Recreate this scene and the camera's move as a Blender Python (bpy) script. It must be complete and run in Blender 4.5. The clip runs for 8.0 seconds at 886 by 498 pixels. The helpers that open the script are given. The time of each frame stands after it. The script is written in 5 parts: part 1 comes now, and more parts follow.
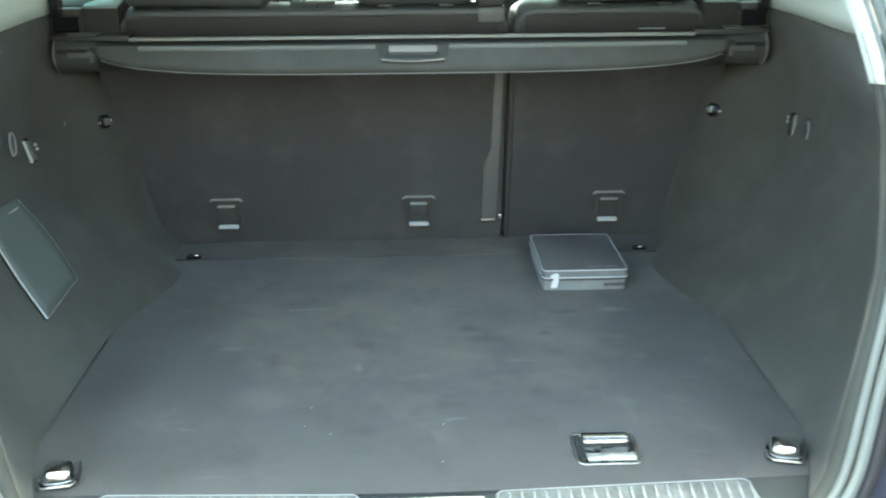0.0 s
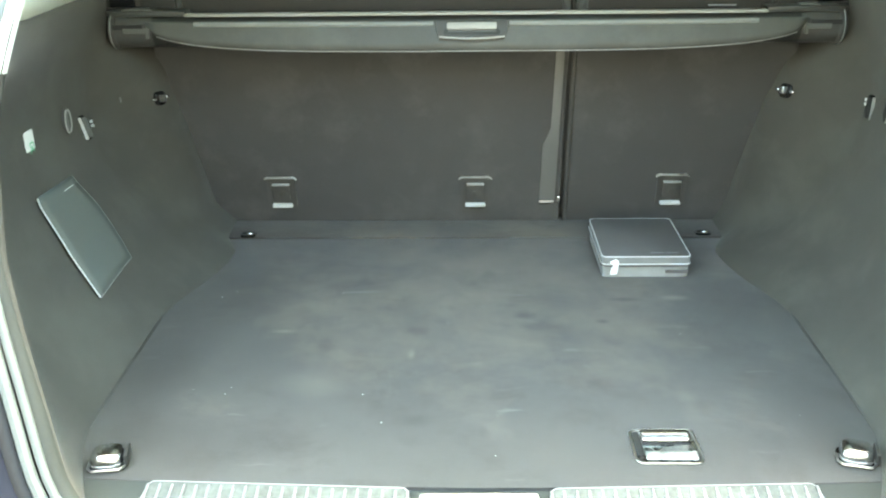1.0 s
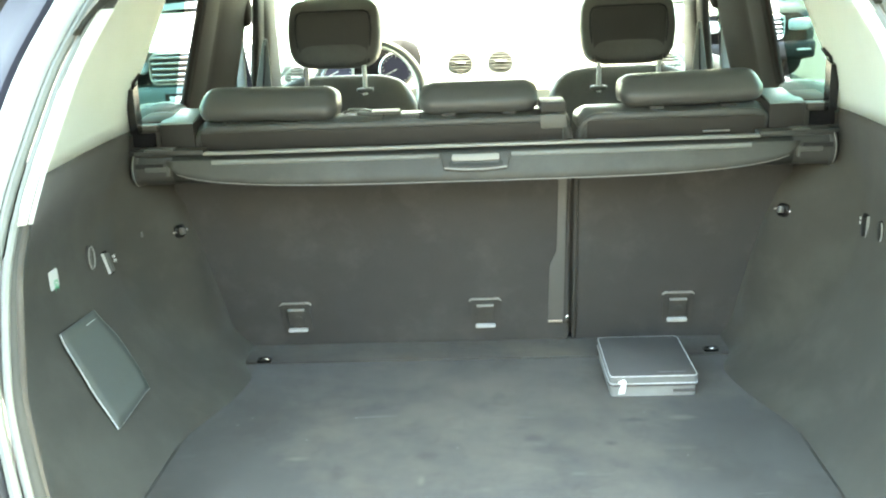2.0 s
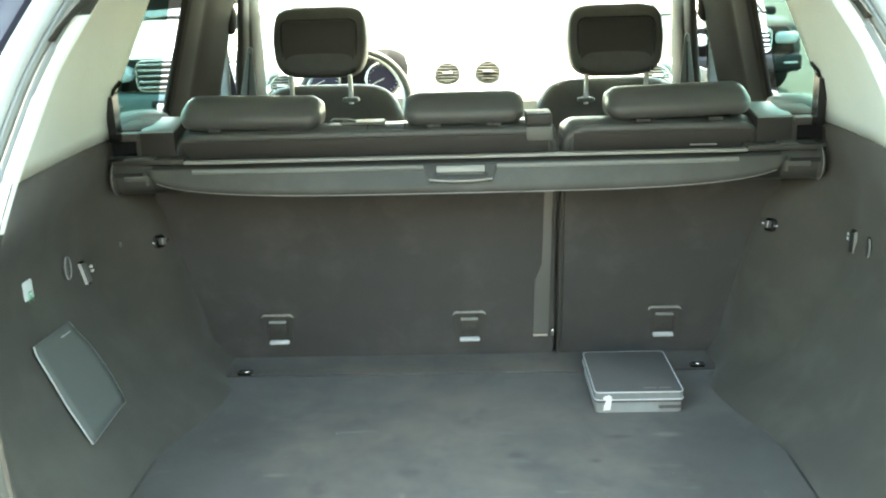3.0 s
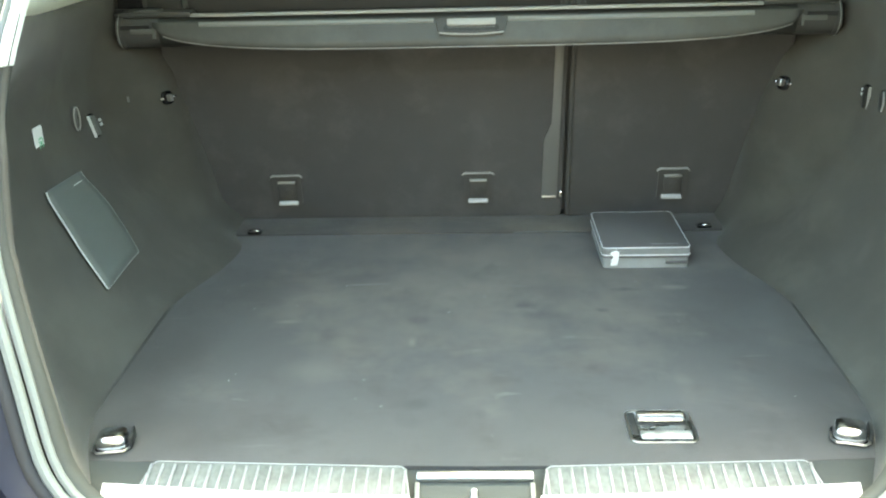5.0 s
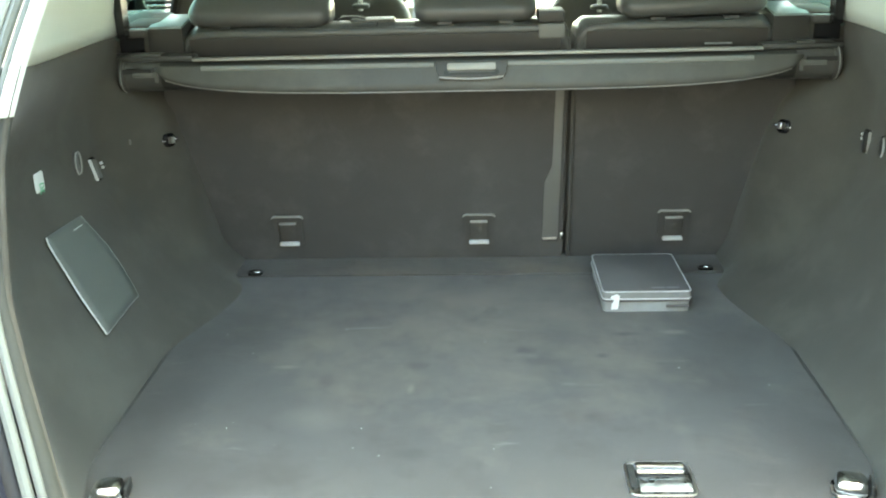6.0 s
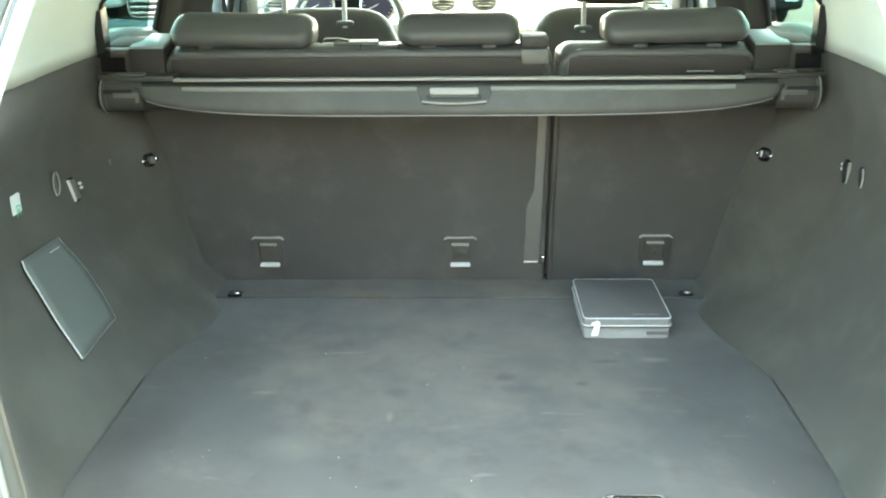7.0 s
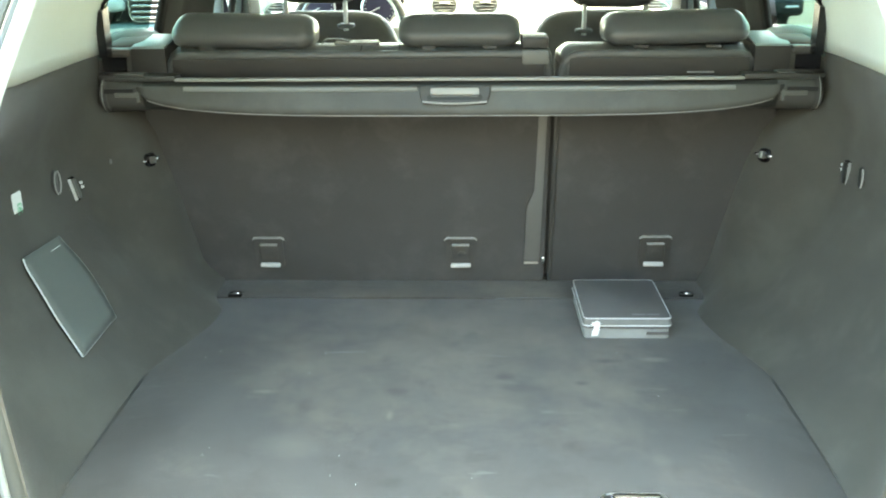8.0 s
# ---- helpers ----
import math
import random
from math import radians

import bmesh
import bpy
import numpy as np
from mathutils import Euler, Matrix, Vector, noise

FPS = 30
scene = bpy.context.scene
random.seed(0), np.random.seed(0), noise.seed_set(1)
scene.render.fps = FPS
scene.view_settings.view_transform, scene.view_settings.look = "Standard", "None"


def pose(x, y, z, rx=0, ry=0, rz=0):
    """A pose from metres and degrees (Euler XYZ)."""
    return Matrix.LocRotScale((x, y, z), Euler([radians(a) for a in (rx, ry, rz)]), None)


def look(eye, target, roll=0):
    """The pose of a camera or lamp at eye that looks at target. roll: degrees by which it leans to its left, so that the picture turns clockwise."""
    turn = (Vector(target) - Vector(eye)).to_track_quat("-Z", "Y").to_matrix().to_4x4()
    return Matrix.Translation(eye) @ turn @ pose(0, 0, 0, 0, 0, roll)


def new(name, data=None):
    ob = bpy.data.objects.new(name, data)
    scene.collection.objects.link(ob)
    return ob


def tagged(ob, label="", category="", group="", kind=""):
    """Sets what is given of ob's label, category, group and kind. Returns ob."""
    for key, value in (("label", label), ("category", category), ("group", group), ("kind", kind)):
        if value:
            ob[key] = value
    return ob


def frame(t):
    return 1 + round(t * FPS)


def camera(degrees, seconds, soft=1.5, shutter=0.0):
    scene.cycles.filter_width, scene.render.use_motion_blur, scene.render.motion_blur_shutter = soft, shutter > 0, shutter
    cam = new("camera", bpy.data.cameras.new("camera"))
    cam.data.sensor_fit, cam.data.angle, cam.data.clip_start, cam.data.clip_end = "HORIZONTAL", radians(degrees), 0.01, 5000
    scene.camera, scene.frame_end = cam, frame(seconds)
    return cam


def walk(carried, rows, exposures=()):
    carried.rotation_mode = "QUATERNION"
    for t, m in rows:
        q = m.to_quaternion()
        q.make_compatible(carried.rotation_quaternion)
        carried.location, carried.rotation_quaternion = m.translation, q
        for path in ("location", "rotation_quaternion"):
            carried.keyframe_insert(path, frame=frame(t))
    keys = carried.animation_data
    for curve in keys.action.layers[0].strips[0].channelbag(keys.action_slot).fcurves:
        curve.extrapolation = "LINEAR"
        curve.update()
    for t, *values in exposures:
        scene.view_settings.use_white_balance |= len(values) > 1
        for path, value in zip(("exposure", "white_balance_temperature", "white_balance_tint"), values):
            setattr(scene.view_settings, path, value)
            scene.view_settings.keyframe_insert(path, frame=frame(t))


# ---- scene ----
# The boot of a large estate car, seen from behind its open tailgate.
# x to the right, y towards the front of the car, z up; load floor at z = 0, ground at z = -0.78.
cam = camera(50.0, 8.0, soft=2.0, shutter=0.5)
PATH = [
    (0, -0.0146, -0.9079, 0.7049, -20.698, -0.321, -2.080),
    (0.5, -0.0196, -0.8505, 0.7020, -21.797, -0.691, 0.649),
    (1, -0.0139, -0.8627, 0.7076, -22.314, -0.704, 1.545),
    (1.2, -0.0169, -0.8748, 0.7172, -20.527, -1.328, 1.645),
    (1.5, 0.0072, -0.8939, 0.7484, -18.248, -2.071, 2.705),
    (1.7, 0.0155, -0.8994, 0.7554, -16.982, -2.419, 3.049),
    (2.8, 0.0222, -0.8705, 0.7617, -15.439, -2.385, 2.722),
    (3, 0.0244, -0.8689, 0.7578, -15.494, -1.768, 2.176),
    (3.5, 0.0173, -0.8658, 0.7452, -17.884, -1.132, 2.016),
    (4, 0.0145, -0.8735, 0.7365, -18.579, -1.285, 1.808),
    (4.5, 0.0092, -0.8918, 0.6962, -20.325, -0.916, 1.260),
    (4.7, 0.0110, -0.9017, 0.6711, -21.453, -1.321, 2.033),
    (5.8, 0.0158, -0.8835, 0.7184, -21.104, -1.729, 2.959),
    (6, 0.0224, -0.8853, 0.7076, -19.826, -1.590, 2.881),
    (6.5, 0.0250, -0.8710, 0.7259, -19.546, -0.757, 1.800),
    (7, 0.0267, -0.8699, 0.7334, -19.335, -0.614, 1.806),
    (7.5, 0.0283, -0.8724, 0.7328, -19.385, -0.609, 1.872),
    (8, 0.0272, -0.8757, 0.7237, -18.978, -0.519, 1.837),
]
EXPOSURES = [(0.0, 4.31, 7800, -5), (0.5, 4.91, 8850, -4), (1.0, 5.06, 9050, -3), (1.5, 5.30, 9050, -4), (2.8, 4.79, 8850, -4), (4.0, 4.48, 8950, -5), (4.5, 4.50, 8950, -5), (4.7, 4.66, 9050, -4), (6.0, 4.76, 9150, -3), (6.5, 5.08, 9000, -3), (7.0, 5.04, 8950, -3), (8.0, 4.94, 8950, -3)]


def aimed(x, y, z, pitch, roll, yaw):
    """A camera at x, y, z that looks along yaw (to the left) and pitch (up), leaning by roll."""
    p, w = radians(pitch), radians(yaw)
    return look((x, y, z), (x - math.sin(w) * math.cos(p), y + math.cos(w) * math.cos(p), z + math.sin(p)), roll)


walk(cam, [(row[0], aimed(*row[1:])) for row in PATH], EXPOSURES)

# ---- daylight ----
SUN_ELEVATION, SUN_TURN = radians(65), radians(20)
world = bpy.data.worlds.new("sky")
scene.world = world
world.use_nodes = True
sky = world.node_tree.nodes.new("ShaderNodeTexSky")
sky.sky_type, sky.sun_disc = "NISHITA", False
sky.sun_elevation, sky.sun_rotation = SUN_ELEVATION, SUN_TURN
sky.air_density, sky.dust_density = 1.0, 2.0
world.node_tree.links.new(sky.outputs[0], world.node_tree.nodes["Background"].inputs[0])
world.node_tree.nodes["Background"].inputs[1].default_value = 0.14
sun = new("sun", bpy.data.lights.new("sun", "SUN"))
sun.data.energy, sun.data.angle, sun.data.color = 1.5, radians(10), (1.0, 0.98, 0.95)
sun.matrix_world = look((4 * math.sin(SUN_TURN), 4 * math.cos(SUN_TURN), 4 * math.tan(SUN_ELEVATION)), (0, 0, 0))


# ---- materials ----
def surface(name, color, rough=0.6, metal=0.0, vary=0.25, grain=400.0, bump=0.15, patch=9.0, warm=0.0, sheen=0.0,
            coat=0.0, depth=0.001, dirt=None, dirt_amount=0.0, spec=0.5):
    """A surface with two scales of variation: fine grain (with relief) and broad patches."""
    m = bpy.data.materials.new(name)
    m.use_nodes = True
    n, l = m.node_tree.nodes, m.node_tree.links
    b = n["Principled BSDF"]
    co = n.new("ShaderNodeTexCoord")
    fine, broad = n.new("ShaderNodeTexNoise"), n.new("ShaderNodeTexNoise")
    fine.inputs["Scale"].default_value, fine.inputs["Detail"].default_value = grain, 3
    broad.inputs["Scale"].default_value, broad.inputs["Detail"].default_value = patch, 5
    broad.inputs["Roughness"].default_value = 0.6
    for t in (fine, broad):
        l.new(co.outputs["Object"], t.inputs["Vector"])
    mix = n.new("ShaderNodeMix")
    mix.data_type = "RGBA"
    mix.inputs["A"].default_value = [c * (1 - vary) for c in color] + [1]
    mix.inputs["B"].default_value = [min(1, c * (1 + vary)) for c in color] + [1]
    add = n.new("ShaderNodeMath")
    add.operation = "MULTIPLY_ADD"
    add.inputs[1].default_value = 0.35
    l.new(fine.outputs["Fac"], add.inputs[0])
    half = n.new("ShaderNodeMath")
    half.operation = "MULTIPLY"
    half.inputs[1].default_value = 0.65
    l.new(broad.outputs["Fac"], half.inputs[0])
    l.new(half.outputs[0], add.inputs[2])
    ramp = n.new("ShaderNodeMapRange")
    ramp.inputs["From Min"].default_value, ramp.inputs["From Max"].default_value = 0.3, 0.7
    l.new(add.outputs[0], ramp.inputs["Value"])
    l.new(ramp.outputs[0], mix.inputs["Factor"])
    top = mix.outputs["Result"]
    if dirt:
        spots = n.new("ShaderNodeTexNoise")
        spots.inputs["Scale"].default_value, spots.inputs["Detail"].default_value = 9.0, 8
        spots.inputs["Roughness"].default_value, spots.inputs["Distortion"].default_value = 0.65, 0.1
        l.new(co.outputs["Object"], spots.inputs["Vector"])
        cut = n.new("ShaderNodeMapRange")
        cut.inputs["From Min"].default_value, cut.inputs["From Max"].default_value = 0.50, 0.66
        cut.inputs["To Max"].default_value = dirt_amount
        l.new(spots.outputs["Fac"], cut.inputs["Value"])
        worn = n.new("ShaderNodeMix")
        worn.data_type = "RGBA"
        worn.inputs["B"].default_value = (*dirt, 1)
        l.new(cut.outputs[0], worn.inputs["Factor"])
        l.new(top, worn.inputs["A"])
        top = worn.outputs["Result"]
    l.new(top, b.inputs["Base Color"])
    rr = n.new("ShaderNodeMapRange")
    rr.inputs["To Min"].default_value, rr.inputs["To Max"].default_value = max(0.02, rough - 0.08), min(1, rough + 0.08)
    l.new(broad.outputs["Fac"], rr.inputs["Value"])
    l.new(rr.outputs[0], b.inputs["Roughness"])
    b.inputs["Metallic"].default_value = metal
    b.inputs["Specular IOR Level"].default_value = spec
    b.inputs["Sheen Weight"].default_value = sheen
    b.inputs["Coat Weight"].default_value = coat
    if bump:
        bp = n.new("ShaderNodeBump")
        bp.inputs["Strength"].default_value, bp.inputs["Distance"].default_value = bump, depth
        l.new(fine.outputs["Fac"], bp.inputs["Height"])
        l.new(bp.outputs[0], b.inputs["Normal"])
    return m


def glass(name, tint=(0.9, 0.97, 0.95), gloss=0.08):
    """A thin pane: mostly clear, with a faint reflection."""
    m = bpy.data.materials.new(name)
    m.use_nodes = True
    n, l = m.node_tree.nodes, m.node_tree.links
    clear, shine, mix = n.new("ShaderNodeBsdfTransparent"), n.new("ShaderNodeBsdfGlossy"), n.new("ShaderNodeMixShader")
    clear.inputs[0].default_value = (*tint, 1)
    shine.inputs["Roughness"].default_value = 0.02
    mix.inputs[0].default_value = gloss
    l.new(clear.outputs[0], mix.inputs[1])
    l.new(shine.outputs[0], mix.inputs[2])
    l.new(mix.outputs[0], n["Material Output"].inputs[0])
    return m


def dusted_and_lit(m, color, centre, reach, amount):
    """Pale dust trodden into a carpet, with floor light painted in: ragged patches that thin out away from the middle.
    """
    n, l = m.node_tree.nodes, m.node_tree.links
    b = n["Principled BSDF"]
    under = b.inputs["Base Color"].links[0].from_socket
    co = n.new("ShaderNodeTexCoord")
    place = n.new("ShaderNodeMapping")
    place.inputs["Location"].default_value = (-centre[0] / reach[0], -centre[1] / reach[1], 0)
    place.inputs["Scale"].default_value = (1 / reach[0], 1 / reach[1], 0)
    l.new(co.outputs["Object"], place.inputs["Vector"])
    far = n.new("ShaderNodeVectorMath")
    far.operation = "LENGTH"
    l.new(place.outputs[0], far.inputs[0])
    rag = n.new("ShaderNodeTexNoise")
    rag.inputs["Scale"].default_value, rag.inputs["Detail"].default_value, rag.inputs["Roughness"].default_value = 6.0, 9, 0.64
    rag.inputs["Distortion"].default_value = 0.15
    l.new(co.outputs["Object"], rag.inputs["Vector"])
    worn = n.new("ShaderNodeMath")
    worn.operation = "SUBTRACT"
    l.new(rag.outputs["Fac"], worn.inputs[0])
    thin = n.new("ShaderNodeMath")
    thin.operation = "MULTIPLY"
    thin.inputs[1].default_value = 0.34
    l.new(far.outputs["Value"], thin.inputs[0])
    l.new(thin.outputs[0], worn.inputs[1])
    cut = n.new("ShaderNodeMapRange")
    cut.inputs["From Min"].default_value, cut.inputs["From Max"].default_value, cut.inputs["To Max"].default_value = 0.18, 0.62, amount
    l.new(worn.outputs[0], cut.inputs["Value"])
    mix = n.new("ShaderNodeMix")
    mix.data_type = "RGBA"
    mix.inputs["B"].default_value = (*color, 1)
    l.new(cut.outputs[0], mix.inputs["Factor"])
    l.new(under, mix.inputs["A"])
    # small dark smudges and short pale scuffs
    last = mix.outputs["Result"]
    for scale, stretch, low, high, tone, much in ((13.0, (1, 1, 1), 0.60, 0.70, (0.05, 0.048, 0.044), 0.42), (22.0, (0.35, 1.6, 1), 0.66, 0.78, (0.26, 0.255, 0.235), 0.4),
                                                  (46.0, (1, 1, 1), 0.66, 0.74, (0.055, 0.052, 0.047), 0.3)):
        shape = n.new("ShaderNodeMapping")
        shape.inputs["Scale"].default_value = stretch
        shape.inputs["Rotation"].default_value = (0, 0, 0.5)
        l.new(co.outputs["Object"], shape.inputs["Vector"])
        spot = n.new("ShaderNodeTexNoise")
        spot.inputs["Scale"].default_value, spot.inputs["Detail"].default_value, spot.inputs["Roughness"].default_value = scale, 4, 0.55
        l.new(shape.outputs[0], spot.inputs["Vector"])
        cut = n.new("ShaderNodeMapRange")
        cut.inputs["From Min"].default_value, cut.inputs["From Max"].default_value, cut.inputs["To Max"].default_value = low, high, much
        l.new(spot.outputs["Fac"], cut.inputs["Value"])
        mix = n.new("ShaderNodeMix")
        mix.data_type = "RGBA"
        mix.inputs["B"].default_value = (*tone, 1)
        l.new(cut.outputs[0], mix.inputs["Factor"])
        l.new(last, mix.inputs["A"])
        last = mix.outputs["Result"]
    # small stains, plus broad patches that paint shade at the floor's edges
    for x, y, w, h, tone, much in SMUDGES_AND_SHADE:
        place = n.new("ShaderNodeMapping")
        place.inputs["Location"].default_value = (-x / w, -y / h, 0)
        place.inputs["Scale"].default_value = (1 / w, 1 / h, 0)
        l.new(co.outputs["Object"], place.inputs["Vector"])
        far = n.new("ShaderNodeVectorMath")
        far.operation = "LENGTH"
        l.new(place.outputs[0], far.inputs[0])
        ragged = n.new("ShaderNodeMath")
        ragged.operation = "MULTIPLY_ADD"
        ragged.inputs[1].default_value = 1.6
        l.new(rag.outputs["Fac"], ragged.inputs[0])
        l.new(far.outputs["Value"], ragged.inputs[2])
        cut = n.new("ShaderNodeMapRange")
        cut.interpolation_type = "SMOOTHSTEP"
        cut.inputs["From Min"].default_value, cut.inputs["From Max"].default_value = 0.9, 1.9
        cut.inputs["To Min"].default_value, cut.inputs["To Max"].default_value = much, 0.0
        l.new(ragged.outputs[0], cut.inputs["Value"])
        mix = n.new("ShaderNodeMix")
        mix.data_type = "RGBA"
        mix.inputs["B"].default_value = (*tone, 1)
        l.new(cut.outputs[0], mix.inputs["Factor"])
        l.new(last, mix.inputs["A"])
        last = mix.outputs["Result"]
    l.new(last, b.inputs["Base Color"])


# stains on the load floor, and wide dark patches painting shade along its sides: x, y, width, depth, colour, strength
STAIN_SHADE, PALE = (0.040, 0.037, 0.033), (0.27, 0.24, 0.195)
SMUDGES_AND_SHADE = [(0.083, 0.568, 0.022, 0.022, STAIN_SHADE, 0.6), (0.21, 0.545, 0.018, 0.014, STAIN_SHADE, 0.7), (-0.097, 0.512, 0.03, 0.02, STAIN_SHADE, 0.5), (0.263, 0.630, 0.035, 0.012, STAIN_SHADE, 0.6),
           (0.12, 0.525, 0.05, 0.02, STAIN_SHADE, 0.4), (-0.235, 0.455, 0.025, 0.03, STAIN_SHADE, 0.5), (-0.085, 0.245, 0.03, 0.02, STAIN_SHADE, 0.5), (-0.40, 0.66, 0.11, 0.13, STAIN_SHADE, 0.5), (0.45, 0.63, 0.10, 0.13, STAIN_SHADE, 0.45),
           (-0.47, 0.40, 0.09, 0.26, STAIN_SHADE, 0.65), (0.46, 0.30, 0.08, 0.22, STAIN_SHADE, 0.4), (0.38, 0.18, 0.16, 0.08, STAIN_SHADE, 0.3), (-0.38, 0.19, 0.20, 0.10, STAIN_SHADE, 0.45), (0.36, 0.46, 0.10, 0.07, STAIN_SHADE, 0.3), (-0.31, 0.51, 0.030, 0.010, PALE, 0.3), (0.342, 0.637, 0.03, 0.012, PALE, 0.4),
           (0.297, 0.308, 0.020, 0.022, PALE, 0.14), (-0.10, 0.433, 0.008, 0.02, PALE, 0.3), (-0.234, 0.345, 0.06, 0.05, PALE, 0.18)]


CARPET = surface("grey_carpet", (0.066, 0.063, 0.052), 0.95, vary=0.30, grain=700, bump=0.5, patch=4.5, sheen=0.12,
                 dirt=(0.086, 0.085, 0.070), dirt_amount=0.55)
FLOOR_CARPET = surface("floor_carpet", (0.074, 0.0705, 0.064), 0.92, vary=0.16, grain=800, bump=0.5, patch=3.5, sheen=0.15,
                       dirt=(0.057, 0.051, 0.045), dirt_amount=0.8)
# dust and the floor's front-to-back light share this one colour
dusted_and_lit(FLOOR_CARPET, (0.192, 0.164, 0.126), (0.03, 0.72), (0.52, 0.48), 0.78)
SEAT_CARPET = surface("seat_back_carpet", (0.069, 0.068, 0.065), 0.95, vary=0.22, grain=700, bump=0.5, patch=4, sheen=0.1,
                      dirt=(0.100, 0.097, 0.092), dirt_amount=0.6)
LEATHER = surface("black_leather", (0.086, 0.090, 0.086), 0.33, vary=0.10, grain=420, bump=0.12, patch=7)
BACK_DARK = surface("brown_black_matt", (0.042, 0.040, 0.037), 0.6, vary=0.15, grain=400, bump=0.2, patch=10, spec=0.3)
FRONT_LEATHER = surface("dark_grey_leather", (0.092, 0.093, 0.087), 0.48, vary=0.2, grain=260, bump=0.25, patch=12)
PLASTIC = surface("dark_plastic", (0.028, 0.029, 0.027), 0.5, vary=0.12, grain=500, bump=0.15, patch=8)
SEAT_PLASTIC = surface("brown_black_plastic", (0.066, 0.065, 0.059), 0.55, vary=0.1, grain=500, bump=0.2)
ANCHOR_GREY = surface("brown_grey_plastic", (0.068, 0.066, 0.061), 0.55, vary=0.1, grain=500, bump=0.15)
GUIDE_GREY = surface("grey_guide_plastic", (0.150, 0.151, 0.140), 0.55, vary=0.1, grain=500, bump=0.1)
CAP_GREY = surface("worn_dark_grey_plastic", (0.064, 0.065, 0.060), 0.5, vary=0.12, grain=500, bump=0.15)
# pale plastic, also used to paint highlights along edges
TRIM_EDGE = surface("pale_plastic_and_highlight", (0.36, 0.36, 0.335), 0.4, vary=0.1, grain=400, bump=0.05)
# lid grey brightened towards teal for the sky it reflects
LID_GREY = surface("lid_grey_with_sky", (0.27, 0.35, 0.33), 0.4, vary=0.08, grain=500, bump=0.1)
SILL_GREY = surface("teal_grey_vinyl", (0.078, 0.120, 0.113), 0.5, vary=0.08, grain=500, bump=0.1, spec=0.3)
PLATE_GREY = surface("grey_green_plate", (0.120, 0.130, 0.120), 0.6, spec=0.3, vary=0.45, grain=160, bump=0.05, patch=25)
RIB_STEEL = surface("satin_steel", (0.42, 0.44, 0.42), 0.42, metal=0.7, vary=0.45, grain=150, bump=0.05, patch=40)
RIB_GREY = surface("worn_satin_rib", (0.23, 0.24, 0.23), 0.45, metal=0.2, vary=0.75, grain=150, bump=0.05, patch=30)
PILLAR_BROWN = surface("brown_black_pillar_trim", (0.026, 0.0225, 0.020), 0.75, vary=0.2, grain=400, bump=0.12, patch=6, spec=0.25)
PILLAR_GREY = surface("brown_grey_pillar_trim", (0.048, 0.045, 0.040), 0.65, vary=0.2, grain=400, bump=0.12, patch=6, spec=0.3)
DOOR_GREY = surface("grey_green_door_corner", (0.115, 0.130, 0.122), 0.55, vary=0.1, grain=400, bump=0.1)
BLACK_TRIM = surface("matt_black_trim", (0.010, 0.010, 0.009), 0.9, vary=0.15, grain=400, bump=0.1, spec=0.08)
HOOD_BLACK = surface("black_hood_plastic", (0.006, 0.006, 0.007), 0.9, vary=0.15, grain=400, bump=0.1, spec=0.1)
SHELL_GREY = surface("dark_grey_seat_shell", (0.045, 0.044, 0.040), 0.55, vary=0.12, grain=500, bump=0.15)
TEAL_PAINT = surface("dark_teal_bumper", (0.095, 0.150, 0.140), 0.5, vary=0.15, grain=30, bump=0.0)
DOOR_TEAL = surface("pale_teal_door_edge", (0.17, 0.225, 0.225), 0.45, vary=0.15, grain=60, bump=0.0)
# white here holds the windscreen's reflection on the chrome posts
WHITE_STEEL = surface("pale_steel_glare", (0.75, 0.77, 0.76), 0.35, vary=0.08, grain=200, bump=0.03)
SANDY = surface("sandy_rendered_wall", (0.20, 0.165, 0.11), 0.9, vary=0.15, grain=30, bump=0.3, patch=0.5, depth=0.004)
FACADE = surface("grey_rendered_wall", (0.17, 0.17, 0.16), 0.9, vary=0.15, grain=30, bump=0.3, patch=0.5, depth=0.004)
CASE_PIPING = surface("silver_grey_piping", (0.66, 0.67, 0.66), 0.5, vary=0.1, grain=500)
LEDGE_WHITE = surface("bare_bright_metal", (0.80, 0.81, 0.80), 0.45, metal=0.3, vary=0.06, grain=150, bump=0.05)
FOLD_GREY = surface("pale_grey_vinyl_fold", (0.25, 0.26, 0.245), 0.45, vary=0.1, grain=500, bump=0.1)
PALE_PLASTIC = surface("mid_grey_plastic", (0.13, 0.135, 0.125), 0.5, vary=0.1, grain=500, bump=0.1, patch=8)
SHINY_BLACK = surface("gloss_black_plastic", (0.012, 0.012, 0.013), 0.18, vary=0.1, grain=300, bump=0.0)
VINYL = surface("grey_cover_vinyl", (0.076, 0.078, 0.071), 0.52, vary=0.16, grain=600, bump=0.25, patch=7,
                dirt=(0.108, 0.112, 0.102), dirt_amount=0.55)
DARK_CHROME = surface("dull_dark_chrome", (0.33, 0.345, 0.345), 0.28, metal=1.0, vary=0.45, grain=90, bump=0.06, patch=60)
CHROME = surface("chrome", (0.72, 0.74, 0.75), 0.18, metal=1.0, vary=0.05, grain=90, bump=0.03)
STEEL = surface("brushed_steel", (0.62, 0.62, 0.60), 0.3, metal=1.0, vary=0.08, grain=220, bump=0.05)
BEIGE = surface("pale_beige_trim", (0.75, 0.82, 0.75), 0.6, vary=0.05, grain=350, bump=0.08, patch=4)
DASH_BEIGE = surface("pale_beige_dashboard", (0.66, 0.63, 0.54), 0.55, vary=0.05, grain=350, bump=0.1, patch=5)
